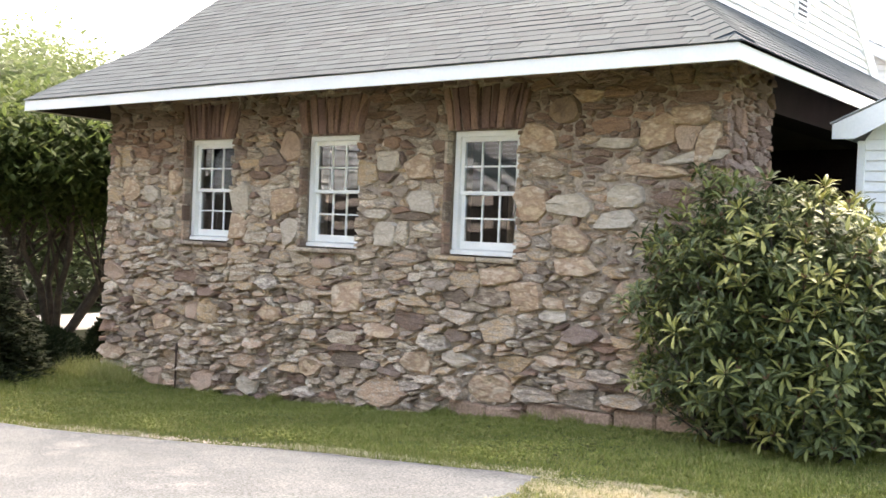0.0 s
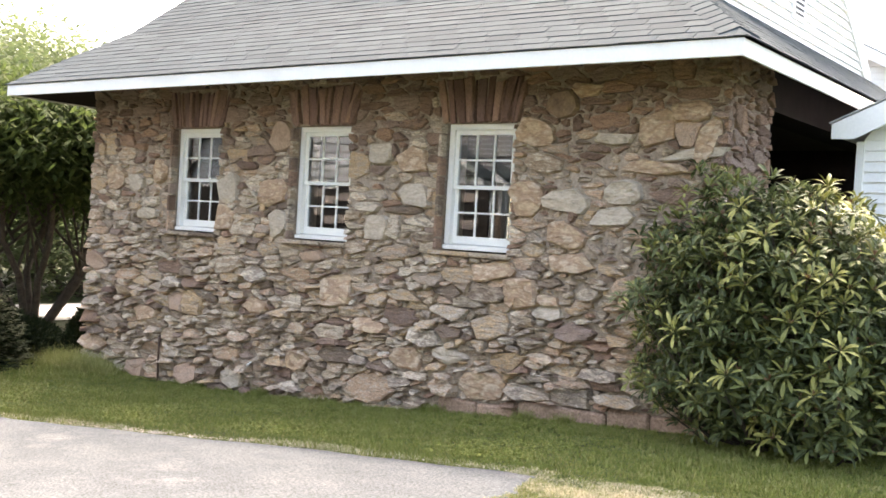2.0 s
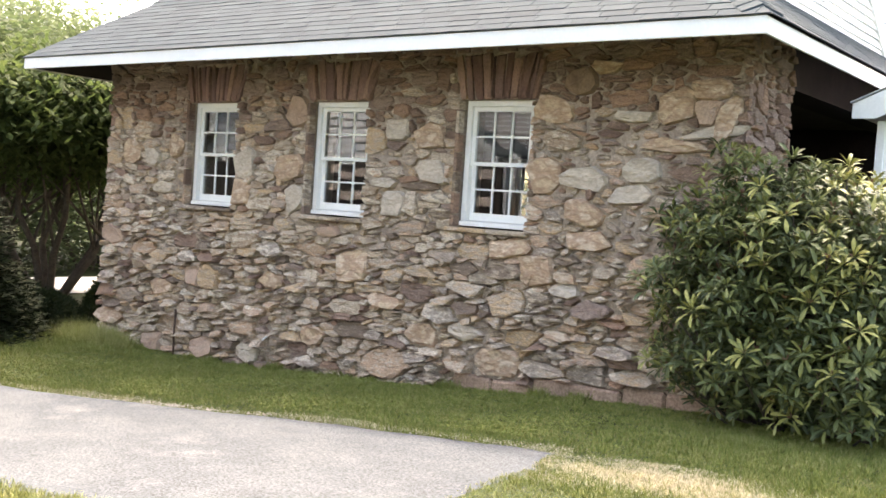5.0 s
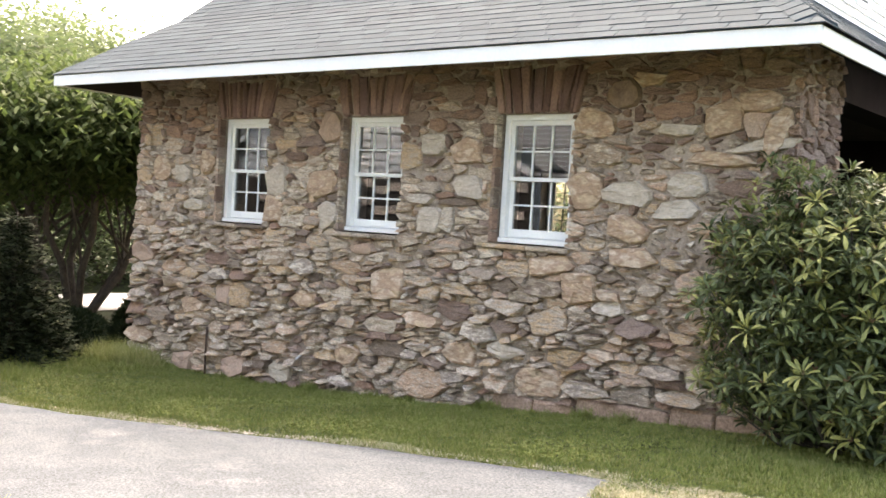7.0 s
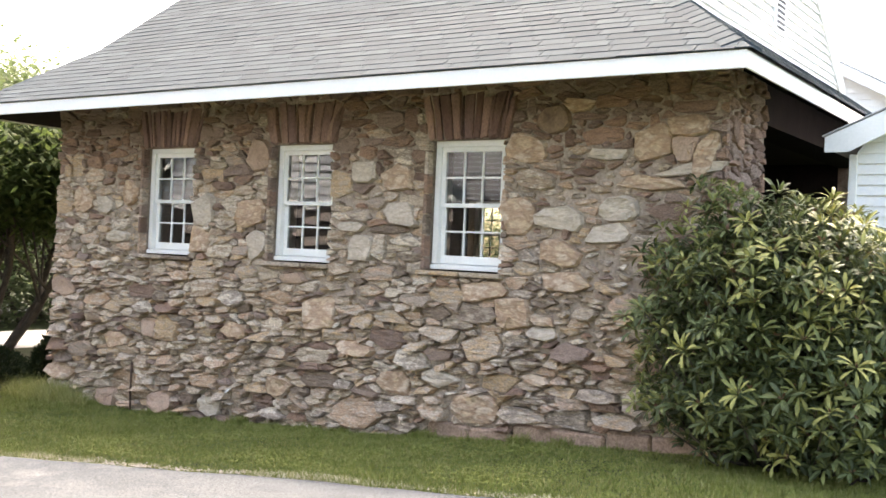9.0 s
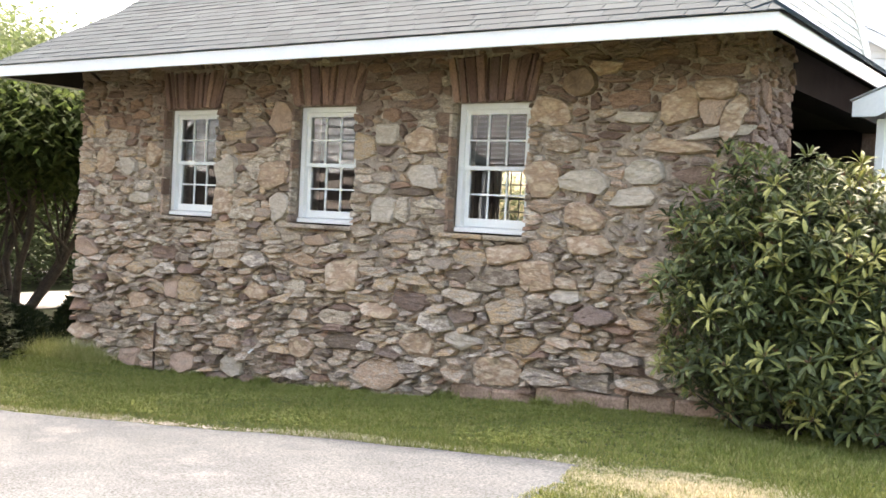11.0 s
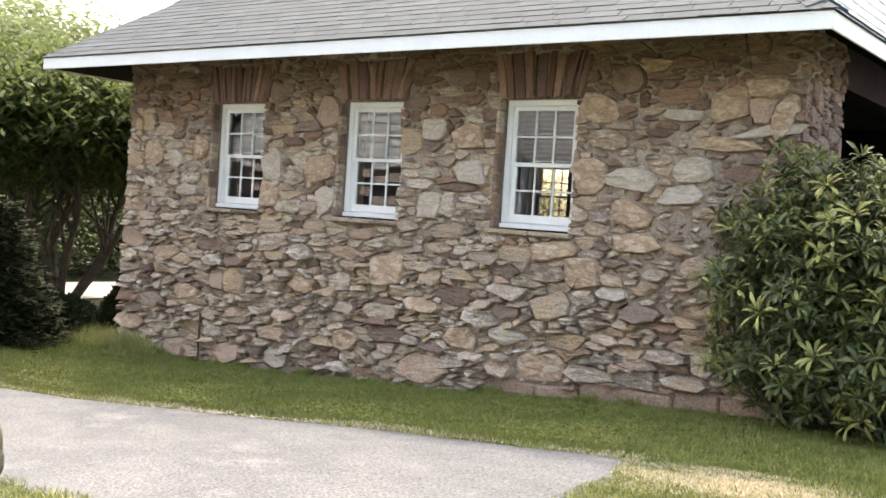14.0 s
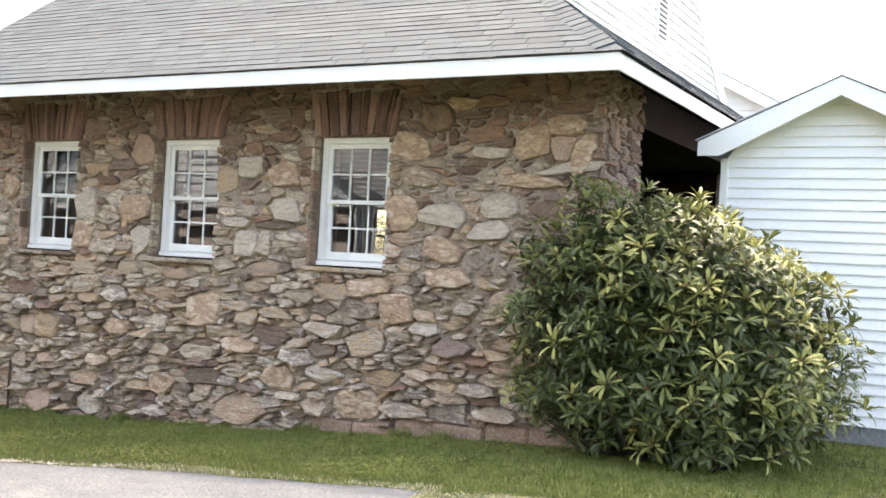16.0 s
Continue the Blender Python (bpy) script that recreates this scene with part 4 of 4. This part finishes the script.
def spruce(base, height, spread, seed):
    r = np.random.default_rng(seed)
    t = thing("spruce_tree", "small dark green spruce beside the house corner", "tree", at=base)
    part("trunk", mesh_of("trunk", *tube([Vector((0, 0, -0.05)), Vector((0, 0, height * 0.6)), Vector((0, 0, height))], [0.05, 0.03, 0.006], 7), M["bark"], True), None, t)
    out = []
    z = 0.10
    while z < height * 0.97:
        f = 1 - z / height
        for k in range(int(7 + 9 * f)):
            a = r.uniform(0, 6.28)
            ln = spread * (f ** 0.85) * r.uniform(0.75, 1.1) + 0.05
            d = Vector((math.cos(a), math.sin(a), -0.22))
            for j in range(int(16 + 60 * ln)):
                q = Vector((0, 0, z)) + d * ln * r.uniform(0.15, 1) + Vector(r.normal(size=3)) * 0.03
                b = a + r.uniform(-1.0, 1.0)
                e = Vector((math.cos(b), math.sin(b), r.uniform(-0.3, 0.4)))
                sd = Vector((-e.y, e.x, r.uniform(-1, 1))) * 0.012
                out.append(([q + sd, q - sd, q + e * r.uniform(0.06, 0.12)], [(0, 1, 2)]))
        z += 0.055
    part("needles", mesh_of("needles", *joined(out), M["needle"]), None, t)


spruce((-5.95, -1.40, -0.53), 1.80, 0.92, 5)


def low_shrub(base, radii, seed, count):
    r = np.random.default_rng(seed)
    t = thing("yew_shrub", "low dark evergreen shrub at the foot of the house corner", "shrub", "low shrubs by the corner", at=base)
    out, wood = [], []
    for i in range(count):
        d = Vector(r.normal(size=3)).normalized()
        d.z = abs(d.z)
        p = Vector((d.x * radii[0], d.y * radii[1], d.z * radii[2])) * r.uniform(0.6, 1.05)
        for j in range(7):
            e = (d + Vector(r.normal(size=3)) * 0.7).normalized()
            sd = e.orthogonal().normalized() * 0.012
            out.append(([p + sd, p - sd, p + e * r.uniform(0.06, 0.11)], [(0, 1, 2)]))
        if i % 25 == 0:
            wood.append(tube([Vector((0, 0, -0.05)), p * 0.5, p], [0.015, 0.01, 0.003], 5))
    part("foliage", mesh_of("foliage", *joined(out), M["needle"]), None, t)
    part("branchwork", mesh_of("branchwork", *joined(wood), M["bark"]), None, t)


low_shrub((-6.5, -0.25, -0.53), (0.62, 0.5, 0.5), 1, 3200)
low_shrub((-6.0, 0.42, -0.53), (0.26, 0.4, 0.72), 2, 2200)
low_shrub((-7.5, -0.2, -0.53), (0.7, 0.6, 0.62), 3, 2600)

# sunlit gravel lot beyond the trees
lot_v = [(x, y, float(lie(x, y)) + 0.03) for x, y in ((-14.7, -5), (-11.3, -5), (-11.0, 3.4), (-11.2, 9), (-14.7, 9))]
tagged(new("pavement", mesh_of("pavement", [(x + 0.0, y, z) for x, y, z in lot_v], [(0, 1, 2, 3, 4)], M["gravel"])), "pale sunlit gravel lane beyond the trees", "gravel lane", kind="structure")


# ---- gravestone ----
def headstone():
    t = thing("headstone", "weathered marble headstone with a shouldered round top beside the drive", "gravestone", at=(1.22, -5.75, float(lie(1.22, -5.75))))
    t.rotation_euler = (0, radians(1.5), radians(-1))
    w, h = 0.095, 0.59
    pts = [(-w, -0.15), (w, -0.15), (w, h - 0.36), (w + 0.012, h - 0.35), (w + 0.012, h - 0.31), (w + 0.05, h - 0.25), (w + 0.05, h - 0.19)]
    for i in range(17):
        a = math.pi * i / 16
        pts.append(((w + 0.035) * math.cos(a), h - 0.17 + 0.17 * math.sin(a)))
    pts += [(-w - 0.05, h - 0.19), (-w - 0.05, h - 0.25), (-w - 0.012, h - 0.31), (-w - 0.012, h - 0.35), (-w, h - 0.36)]
    part("slab", prism(pts, "y", -0.055, 0.055, 0.012), M["marble"], t)
    ring = []
    for i in range(25):
        a = math.pi * (i / 24 * 1.3 - 0.15)
        ring.append((Vector((0.105 * math.cos(a), -0.057, h - 0.2 + 0.15 * math.sin(a)))))
    part("carved_border", mesh_of("carved_border", *tube(ring, [0.009] * 25, 6), M["marble"], True), None, t, "worn raised border carved on the face")
    med = bmesh.new()
    bmesh.ops.create_uvsphere(med, u_segments=14, v_segments=8, radius=0.055, matrix=Matrix.Translation((0, -0.053, h - 0.2)) @ Matrix.Diagonal((1, 0.22, 1.15, 1)))
    part("carved_medallion", med, M["marble"], t)
    for x, y, z, q in ((w + 0.049, -0.02, h - 0.22, 0.024), (w + 0.001, -0.02, h - 0.42, 0.018)):
        spot = bmesh.new()
        bmesh.ops.create_uvsphere(spot, u_segments=12, v_segments=7, radius=q, matrix=Matrix.Translation((x, y, z)) @ Matrix.Diagonal((0.1, 1, 1.1, 1)))
        part("lichen_patch", spot, M["gravel"], t, "pale crusty lichen patch")


headstone()


rod = thing("iron_rod", "thin rusty iron rod standing against the stone wall", "rod", at=(-4.02, -0.05, 0))
part("rod", mesh_of("rod", *tube([Vector((0, 0, -0.6)), Vector((0.005, -0.01, -0.2)), Vector((0, 0, 0.04))], [0.013, 0.012, 0.014], 8), M["iron"], True), None, rod)
stick = thing("plastic_pipe", "thin white plastic pipe end sticking out of the stone wall", "pipe", at=(-2.46, 0.0, -0.03))
part("pipe", mesh_of("pipe", *tube([Vector((0, 0.05, -0.02)), Vector((0.03, -0.12, -0.09))], [0.010, 0.010], 8), M["paint"], True), None, stick)


# ---- stones of the walls ----
# stones that stand out: along the wall, height, half width, half height, colour (1 tan, 2 pale, 3 red, 4 brown, 5 grey)
BY_WINDOWS = [(-5.1, 1.9, 0.16, 0.145, 1), (-4.24, 1.98, 0.13, 0.138, 1), (-3.02, 1.8, 0.14, 0.166, 2), (-2.3, 1.79, 0.2, 0.134, 1), (-3.05, 1.47, 0.14, 0.149, 1), (-2.22, 2.39, 0.14, 0.167, 3),
              (-0.8, 2.21, 0.15, 0.116, 2), (-0.38, 2.14, 0.17, 0.113, 1), (-0.33, 1.81, 0.19, 0.098, 2), (-0.92, 1.67, 0.16, 0.047, 2), (-0.79, 1.46, 0.14, 0.125, 2), (-2.2, 1.45, 0.12, 0.143, 2), (-4.43, 1.48, 0.2, 0.066, 2), (-4.68, 1.84, 0.13, 0.105, 2)]
BY_CORNER = [(1.02, 2.41, 0.2, 0.111, 1), (2.21, 2.42, 0.17, 0.127, 1), (2.46, 2.38, 0.1, 0.094, 3), (2.51, 2.2, 0.2, 0.044, 2), (2.2, 2.1, 0.26, 0.054, 1), (1.92, 1.89, 0.16, 0.114, 2), (1.38, 1.8, 0.2, 0.095, 2),
             (0.97, 1.81, 0.15, 0.157, 1), (1.12, 2.12, 0.18, 0.076, 5), (1.28, 2.65, 0.14, 0.115, 4), (1.86, 1.68, 0.18, 0.072, 2), (1.41, 1.48, 0.18, 0.102, 1), (1.8, 2.34, 0.19, 0.042, 2), (1.52, 2.77, 0.12, 0.053, 1), (2.49, 2.57, 0.16, 0.087, 1), (2.66, 2.3, 0.07, 0.2, 1)]
LOW_WEST = [(-5.4, 0.84, 0.22, 0.098, 3), (-4.37, 0.28, 0.2, 0.084, 1), (-5.38, -0.19, 0.2, 0.099, 1), (-3.79, 0.47, 0.13, 0.118, 3), (-3.51, 0.47, 0.16, 0.126, 5), (-2.92, 0.97, 0.2, 0.088, 5), (-1.28, 0.8, 0.19, 0.17, 1),
            (-2.46, 0.52, 0.17, 0.094, 1), (-0.3, 0.19, 0.19, 0.106, 1), (-0.72, -0.14, 0.27, 0.132, 5), (-3.56, -0.35, 0.19, 0.12, 3), (-4.5, -0.4, 0.18, 0.09, 3), (-2.79, -0.32, 0.17, 0.105, 2), (-1.66, 1.12, 0.16, 0.049, 3), (-0.79, 0.48, 0.23, 0.055, 1), (-1.79, 0.02, 0.17, 0.091, 1)]
LOW_EAST = [(0.59, 0.06, 0.25, 0.125, 1), (0.96, 0.94, 0.17, 0.14, 1), (0.65, 0.61, 0.19, 0.114, 5), (0.6, 0.91, 0.18, 0.079, 5), (1.07, 0.06, 0.22, 0.06, 5), (1.55, 0.09, 0.19, 0.07, 5), (2.02, 0.12, 0.2, 0.055, 5),
            (0.2, 0.3, 0.19, 0.066, 2), (1.47, 1.25, 0.2, 0.081, 1), (1.27, 0.91, 0.1, 0.062, 1), (1.24, 0.39, 0.14, 0.042, 1), (0.65, 1.14, 0.24, 0.07, 1), (1.23, 0.8, 0.16, 0.045, 2)]
SPECIAL = BY_WINDOWS + BY_CORNER + LOW_WEST + LOW_EAST
blocked = []
for w in WINDOWS:
    blocked += [(w - 0.035, w + WIN_W - 0.015, WIN_LO - 0.02, WIN_HI), (w - 0.075, w + WIN_W + 0.055, WIN_HI - 0.005, 2.7), (w - 0.115, w + WIN_W + 0.095, 2.69, ARCH_TOP + 0.015), (w - 0.10, w + WIN_W + 0.04, WIN_LO - 0.065, WIN_LO - 0.02)]
blocked += [(0.10, 1.0, -0.5, -0.09), (1.0, 1.9, -0.5, 0.0), (1.9, 2.75, -0.5, 0.06)]


def front(u, v, h):
    return (u, FACE - h, v)


def side(u, v, h):
    return (XR - 0.03 + h, u, v)


field = outlines(XL + 0.02, XR + 0.01, -0.62, WALL_TOP, blocked, SPECIAL, 4)
rs = np.random.default_rng(9)
COLOUR = {1: "stone_tan", 2: "stone_pale", 3: "stone_red", 4: "stone_brown", 5: "stone_part"}
plain = []
for st in field:
    if st[3]:
        v, f = stone_mesh(st, rs, front, (0.06, 0.09), (0.05, 0.07))
        part("stone", mesh_of("stone", v, f, M[COLOUR[st[3]]]), None, wall_south)
    else:
        plain.append(st)
plain.sort(key=lambda s: -s[0] + 0.3 * abs(s[1] - 1))
picked = plain[60:330]
chosen = set(id(s) for s in picked)
bulk, bulk_brown = [], []
for st in plain:
    # browner upper courses and east corner: eave shade is painted in by this choice
    brown = rs.random() < 0.10 + 0.85 / (1 + math.exp(-(st[1] - 2.3) * 7)) or (st[0] > 2.1 and st[1] > 1.2 and rs.random() < 0.75)
    v, f = stone_mesh(st, rs, front, (0.035, 0.11), (0.014, 0.055))
    if id(st) in chosen:
        part("stone", mesh_of("stone", v, f, M["brown_part" if brown else "stone_part"]), None, wall_south)
    else:
        (bulk_brown if brown else bulk).append((v, f))
part("stone_rest", mesh_of("stone_rest", *joined(bulk), M["stone_rest"]), None, wall_south, kind="stuff")
part("brown_stone_rest", mesh_of("brown_stone_rest", *joined(bulk_brown), M["brown_rest"]), None, wall_south, kind="stuff")

field = outlines(0.02, 1.03, -0.4, 3.04, [], [], 8, 1.1)
bulk = [stone_mesh(st, rs, side, (0.04, 0.08), (0.02, 0.045)) for st in field]
bulk = [(v, [q[::-1] for q in f]) for v, f in bulk]
# all brown: the end wall's shade is put into its stone colour
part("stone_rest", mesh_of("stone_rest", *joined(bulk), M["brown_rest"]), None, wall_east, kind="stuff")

# fanned arch stones over the windows, and stone sills under them
for w in WINDOWS:
    n, x = int(rs.integers(10, 14)), w - 0.05
    cuts = np.cumsum(rs.uniform(0.35, 1.7, n))
    cuts = np.concatenate([[0], cuts / cuts[-1]]) * (WIN_W + 0.08)
    for i in range(n):
        a, b = x + cuts[i] + 0.008, x + cuts[i + 1] - 0.008
        c = w + WIN_W / 2
        h = ARCH_TOP - WIN_HI - 0.01 + rs.uniform(-0.035, 0.02)
        fan = 1.24
        zb = WIN_HI + 0.004
        pts = [(a, zb), (b, zb + rs.uniform(0, 0.012)), ((b - c) * fan + c, zb + h), ((a - c) * fan + c, zb + h - rs.uniform(0, 0.02))]
        d = rs.uniform(0.028, 0.055)
        mu, mv = (a + b) / 2, zb + h / 2
        ring = []
        for k in range(4):
            p, q = pts[k], pts[(k + 1) % 4]
            ring.append(p)
            ring.append((p[0] * 0.5 + q[0] * 0.5 + rs.uniform(-0.006, 0.006), p[1] * 0.5 + q[1] * 0.5 + rs.uniform(-0.05, 0.05) * (k % 2)))
        hw, hh = (b - a) / 2, h / 2
        rel = np.array([((p[0] - mu) / hw / 1.04, (p[1] - mv) / hh / 1.04) for p in ring])
        v, f = stone_mesh((mu, mv, rel, 1, hw, hh), rs, front, (0.015, 0.06), (0.015, 0.06))
        part("arch_stone", mesh_of("arch_stone", v, f, M["stone_arch"]), None, wall_south)
    x0 = w - 0.095
    while x0 < w + WIN_W + 0.02:
        x1 = min(w + WIN_W + 0.035, x0 + rs.uniform(0.3, 0.6))
        part("sill_stone", prism([(x0, WIN_LO - 0.062 + rs.uniform(0, 0.01)), (x1 - 0.008, WIN_LO - 0.06), (x1 - 0.008, WIN_LO - 0.018), (x0, WIN_LO - 0.016)], "y", FACE + 0.1, FACE - 0.085 - rs.uniform(0, 0.02), 0.009), M["stone_part"], wall_south)
        x0 = x1

# jamb stones in the deep left reveals, mostly brown to paint in their shade
for w in WINDOWS:
    z0 = WIN_LO - 0.015
    while z0 < WIN_HI - 0.03:
        z1 = min(WIN_HI, z0 + rs.uniform(0.09, 0.26))
        hw, hh = 0.048, (z1 - z0) / 2 - 0.006
        rel = np.array([(-1, -1), (0, -1 + rs.uniform(0, 0.08)), (1, -1), (1, 0), (1, 1), (0, 1 - rs.uniform(0, 0.08)), (-1, 1), (-1, 0)], float)
        v, f = stone_mesh((0.022, (z0 + z1) / 2, rel / 1.04, 1, hw, hh), rs, lambda u, v_, h, w=w: (w - 0.030 + min(h, 0.02), u, v_), (0.008, 0.018), (0.008, 0.018))
        part("jamb_stone", mesh_of("jamb_stone", v, [q[::-1] for q in f], M["brown_part" if rs.random() < 0.6 else "stone_part"]), None, wall_south)
        z0 = z1

# red footing stones along the base
for x0, x1, top in ((0.11, 0.55, -0.10), (0.56, 0.99, -0.10), (1.01, 1.89, -0.012), (1.91, 2.3, 0.048), (2.31, 2.74, 0.048)):
    part("footing_stone", prism([(x0, -0.6), (x1, -0.6), (x1, top + rs.uniform(-0.012, 0.004)), (x0 + 0.2, top + rs.uniform(-0.01, 0.004)), (x0, top - 0.01)], "y", FACE + 0.1, FACE - 0.05 - rs.uniform(0, 0.02), 0.02), M["footing"], wall_south)

# shingle pieces nearest the camera, and hip caps
for v, f in SHINGLES:
    part("shingle", mesh_of("shingle", v, f, M["shingle_part"]), None, roof)
for v, f in CAPS:
    part("cap_shingle", mesh_of("cap_shingle", v, f, M["shingle_part"]), None, roof)


# ---- grass ----
def dry(x, y, r):
    return np.hypot((x - 3.65) / 1.2, (y + 2.62 - 0.12 * np.sin(2.5 * x)) / 0.26) + r.normal(0, 0.6, len(x)) + 0.5 * np.sin(5.3 * x + 2 * np.sin(7 * y)) * np.sin(11 * y) < 0.95


def blades(n, x0, x1, y0, y1, height, seed, mat, name, label, keep=None, soft=0.0):
    r = np.random.default_rng(seed)
    x, y = r.uniform(x0, x1, n), r.uniform(y0, y1, n)
    ok = ~((x < -5.5 - 0.26 * y + r.normal(0, 0.14, n)) & (y > -2.45 + r.normal(0, 0.12, n)) & (height < 0.1)) & ~on_drive(x, y) & ~((x > XL) & (x < XR - 0.02) & (y > 0.02)) & ~((x > SX0) & (x < SX1) & (y > SY))
    if soft:
        edge = np.minimum(np.minimum(x - x0, x1 - x), np.minimum(y - y0, y1 - y)) + 0.25 * soft * np.sin(2.3 * x + 3 * np.sin(1.7 * y))
        ok &= edge > r.random(n) * soft
    if keep is not None:
        ok &= keep(x, y, r)
    else:
        ok &= ~(dry(x, y, r) & (r.random(n) < 0.88))
    x, y = x[ok], y[ok]
    n = len(x)
    z = lie(x, y) - 0.004
    a = r.uniform(0, 2 * np.pi, n)
    patch = 0.8 + 0.3 * np.sin(1.9 * x + 2.1 * np.sin(1.3 * y)) * np.sin(2.3 * y + 1.0) + 0.4 * np.sin(17 * x + 3 * np.sin(11 * y)) * np.sin(21 * y + 2 * np.sin(13 * x))
    h = height * r.uniform(0.5, 1.3, n) * np.clip(patch, 0.35, 1.7)
    wd = r.uniform(0.0025, 0.005, n)
    lean = r.uniform(0.2, 0.9, n) * h
    b = r.uniform(0, 2 * np.pi, n)
    v = np.zeros((n, 3, 3))
    v[:, 0] = np.stack([x + np.cos(a) * wd, y + np.sin(a) * wd, z], 1)
    v[:, 1] = np.stack([x - np.cos(a) * wd, y - np.sin(a) * wd, z], 1)
    v[:, 2] = np.stack([x + np.cos(b) * lean, y + np.sin(b) * lean, z + h], 1)
    me = bpy.data.meshes.new(name)
    me.vertices.add(3 * n)
    me.vertices.foreach_set("co", v.ravel())
    me.loops.add(3 * n)
    me.loops.foreach_set("vertex_index", np.arange(3 * n))
    me.polygons.add(n)
    me.polygons.foreach_set("loop_start", np.arange(n) * 3)
    me.polygons.foreach_set("loop_total", np.full(n, 3))
    me.materials.append(mat)
    at = me.attributes.new("tone", "FLOAT", "POINT")
    at.data.foreach_set("value", np.repeat(r.random(n), 3))
    me.update()
    return tagged(new(name, me), label, "grass", kind="stuff")


blades(340000, -6.6, 5.0, -3.2, 0.06, 0.034, 1, M["grass"], "grass", "short mown green grass along the stone wall")
blades(110000, 2.6, 6.6, -2.75, 1.7, 0.03, 2, M["grass"], "grass", "short mown grass by the shrub and shed", soft=0.6)
blades(165000, 0.6, 7.6, -6.4, -2.2, 0.03, 12, M["grass_pale"], "grass", "yellow-green grass round the end of the drive, coloured pale for sunlight", soft=0.9)
blades(150000, -12, 9, -10, 3.2, 0.045, 13, M["grass"], "grass", "thin rough grass over the rest of the lot", soft=3.0)
blades(120000, -3.6, 4.4, -7.0, -4.2, 0.035, 3, M["grass_pale"], "grass", "sunlit yellow-green grass along the drive", soft=1.0)


def verge(x, y, r):
    return (np.abs(y - far_edge(x) - 0.05) + np.abs(r.normal(0, 0.05, len(x))) < 0.10 + 0.05 * np.sin(2.7 * x)) & (x < 2.7)


def tuft(x, y, r):
    return np.hypot((x + 5.5) / 0.7, (y + 0.25) / 0.25) + r.normal(0, 0.2, len(x)) < 1


blades(330000, 2.4, 5.6, -3.9, -2.1, 0.024, 4, M["straw"], "parched_grass", "dry straw-coloured patch of lawn beside the drive", dry)
blades(150000, -8, 2.7, -4.4, -2.1, 0.035, 5, M["straw"], "verge_grass", "dry pale grass along the drive's edge", verge)
blades(16000, -6.6, -4.4, -0.6, 0.06, 0.2, 6, M["grass_pale"], "weeds", "taller green weeds at the wall's corner", tuft)


def bed_edge(x, y, r):
    return np.hypot((x + 5.5) / 0.9, (y + 1.35) / 1.3) + r.normal(0, 0.25, len(x)) < 1


blades(26000, -6.8, -4.6, -2.7, -0.1, 0.105, 7, M["grass"], "weeds", "loose green weeds along the edge of the mulch bed", bed_edge)


def foot(x, y, r):
    return (y > -0.16) & (np.sin(5.3 * x + 1.0) + np.sin(13.1 * x) + r.normal(0, 0.5, len(x)) > 1.0)


blades(26000, -5.4, 2.4, -0.2, 0.0, 0.085, 8, M["grass"], "weeds", "uneven green weeds along the foot of the wall", foot)


def clover(n, seed):
    """Low three-leaved clover in the lawn."""
    r = np.random.default_rng(seed)
    x, y = r.uniform(-5.0, 4.6, n), r.uniform(-3.2, -0.05, n)
    ok = ~on_drive(x, y) & (np.sin(3.1 * x + 2 * np.sin(2.7 * y)) + r.normal(0, 0.7, n) > 0.2) & (x < 2.4) & (y > far_edge(x) + 0.25)
    items = []
    for px, py in zip(x[ok], y[ok]):
        a0 = r.uniform(0, 6.28)
        z = float(lie(px, py)) + r.uniform(0.02, 0.045)
        tone = r.uniform(0.1, 0.65)
        for k in range(3):
            a = a0 + k * 2.09
            d, e = Vector((math.cos(a), math.sin(a), 0.15)) * 0.010, Vector((-math.sin(a), math.cos(a), 0)) * 0.006
            c = Vector((px, py, z))
            items.append(([c, c + d * 0.7 + e, c + d * 1.3, c + d * 0.7 - e], [(0, 1, 2, 3)], tone))
    tagged(new("clover", toned("clover", items, M["grass"])), "small green clover leaves in the lawn", "clover", kind="stuff")


clover(26000, 12)


def pebbles(n, seed):
    """Loose pale stones washed along the edge of the drive."""
    r = np.random.default_rng(seed)
    out = []
    for i in range(n):
        x = r.normal(-1.0, 0.9) if r.random() < 0.8 else r.uniform(-5, 2.5)
        y = float(far_edge(x)) + abs(r.normal(0, 0.06)) - 0.02
        q = r.uniform(0.004, 0.012)
        c = Vector((x, y, float(lie(x, y)) + 0.008))
        ring = [c + Vector((math.cos(a) * q * r.uniform(0.8, 1.3), math.sin(a) * q * r.uniform(0.6, 1.1), 0)) for a in np.arange(5) * 1.2566]
        out.append((ring + [c + Vector((0, 0, q * r.uniform(0.8, 1.4)))], [(k, (k + 1) % 5, 5) for k in range(5)]))
    tagged(new("pebbles", mesh_of("pebbles", *joined(out), M["stone_pale"])), "loose pale pebbles along the edge of the drive", "pebbles", kind="stuff")


pebbles(420, 31)
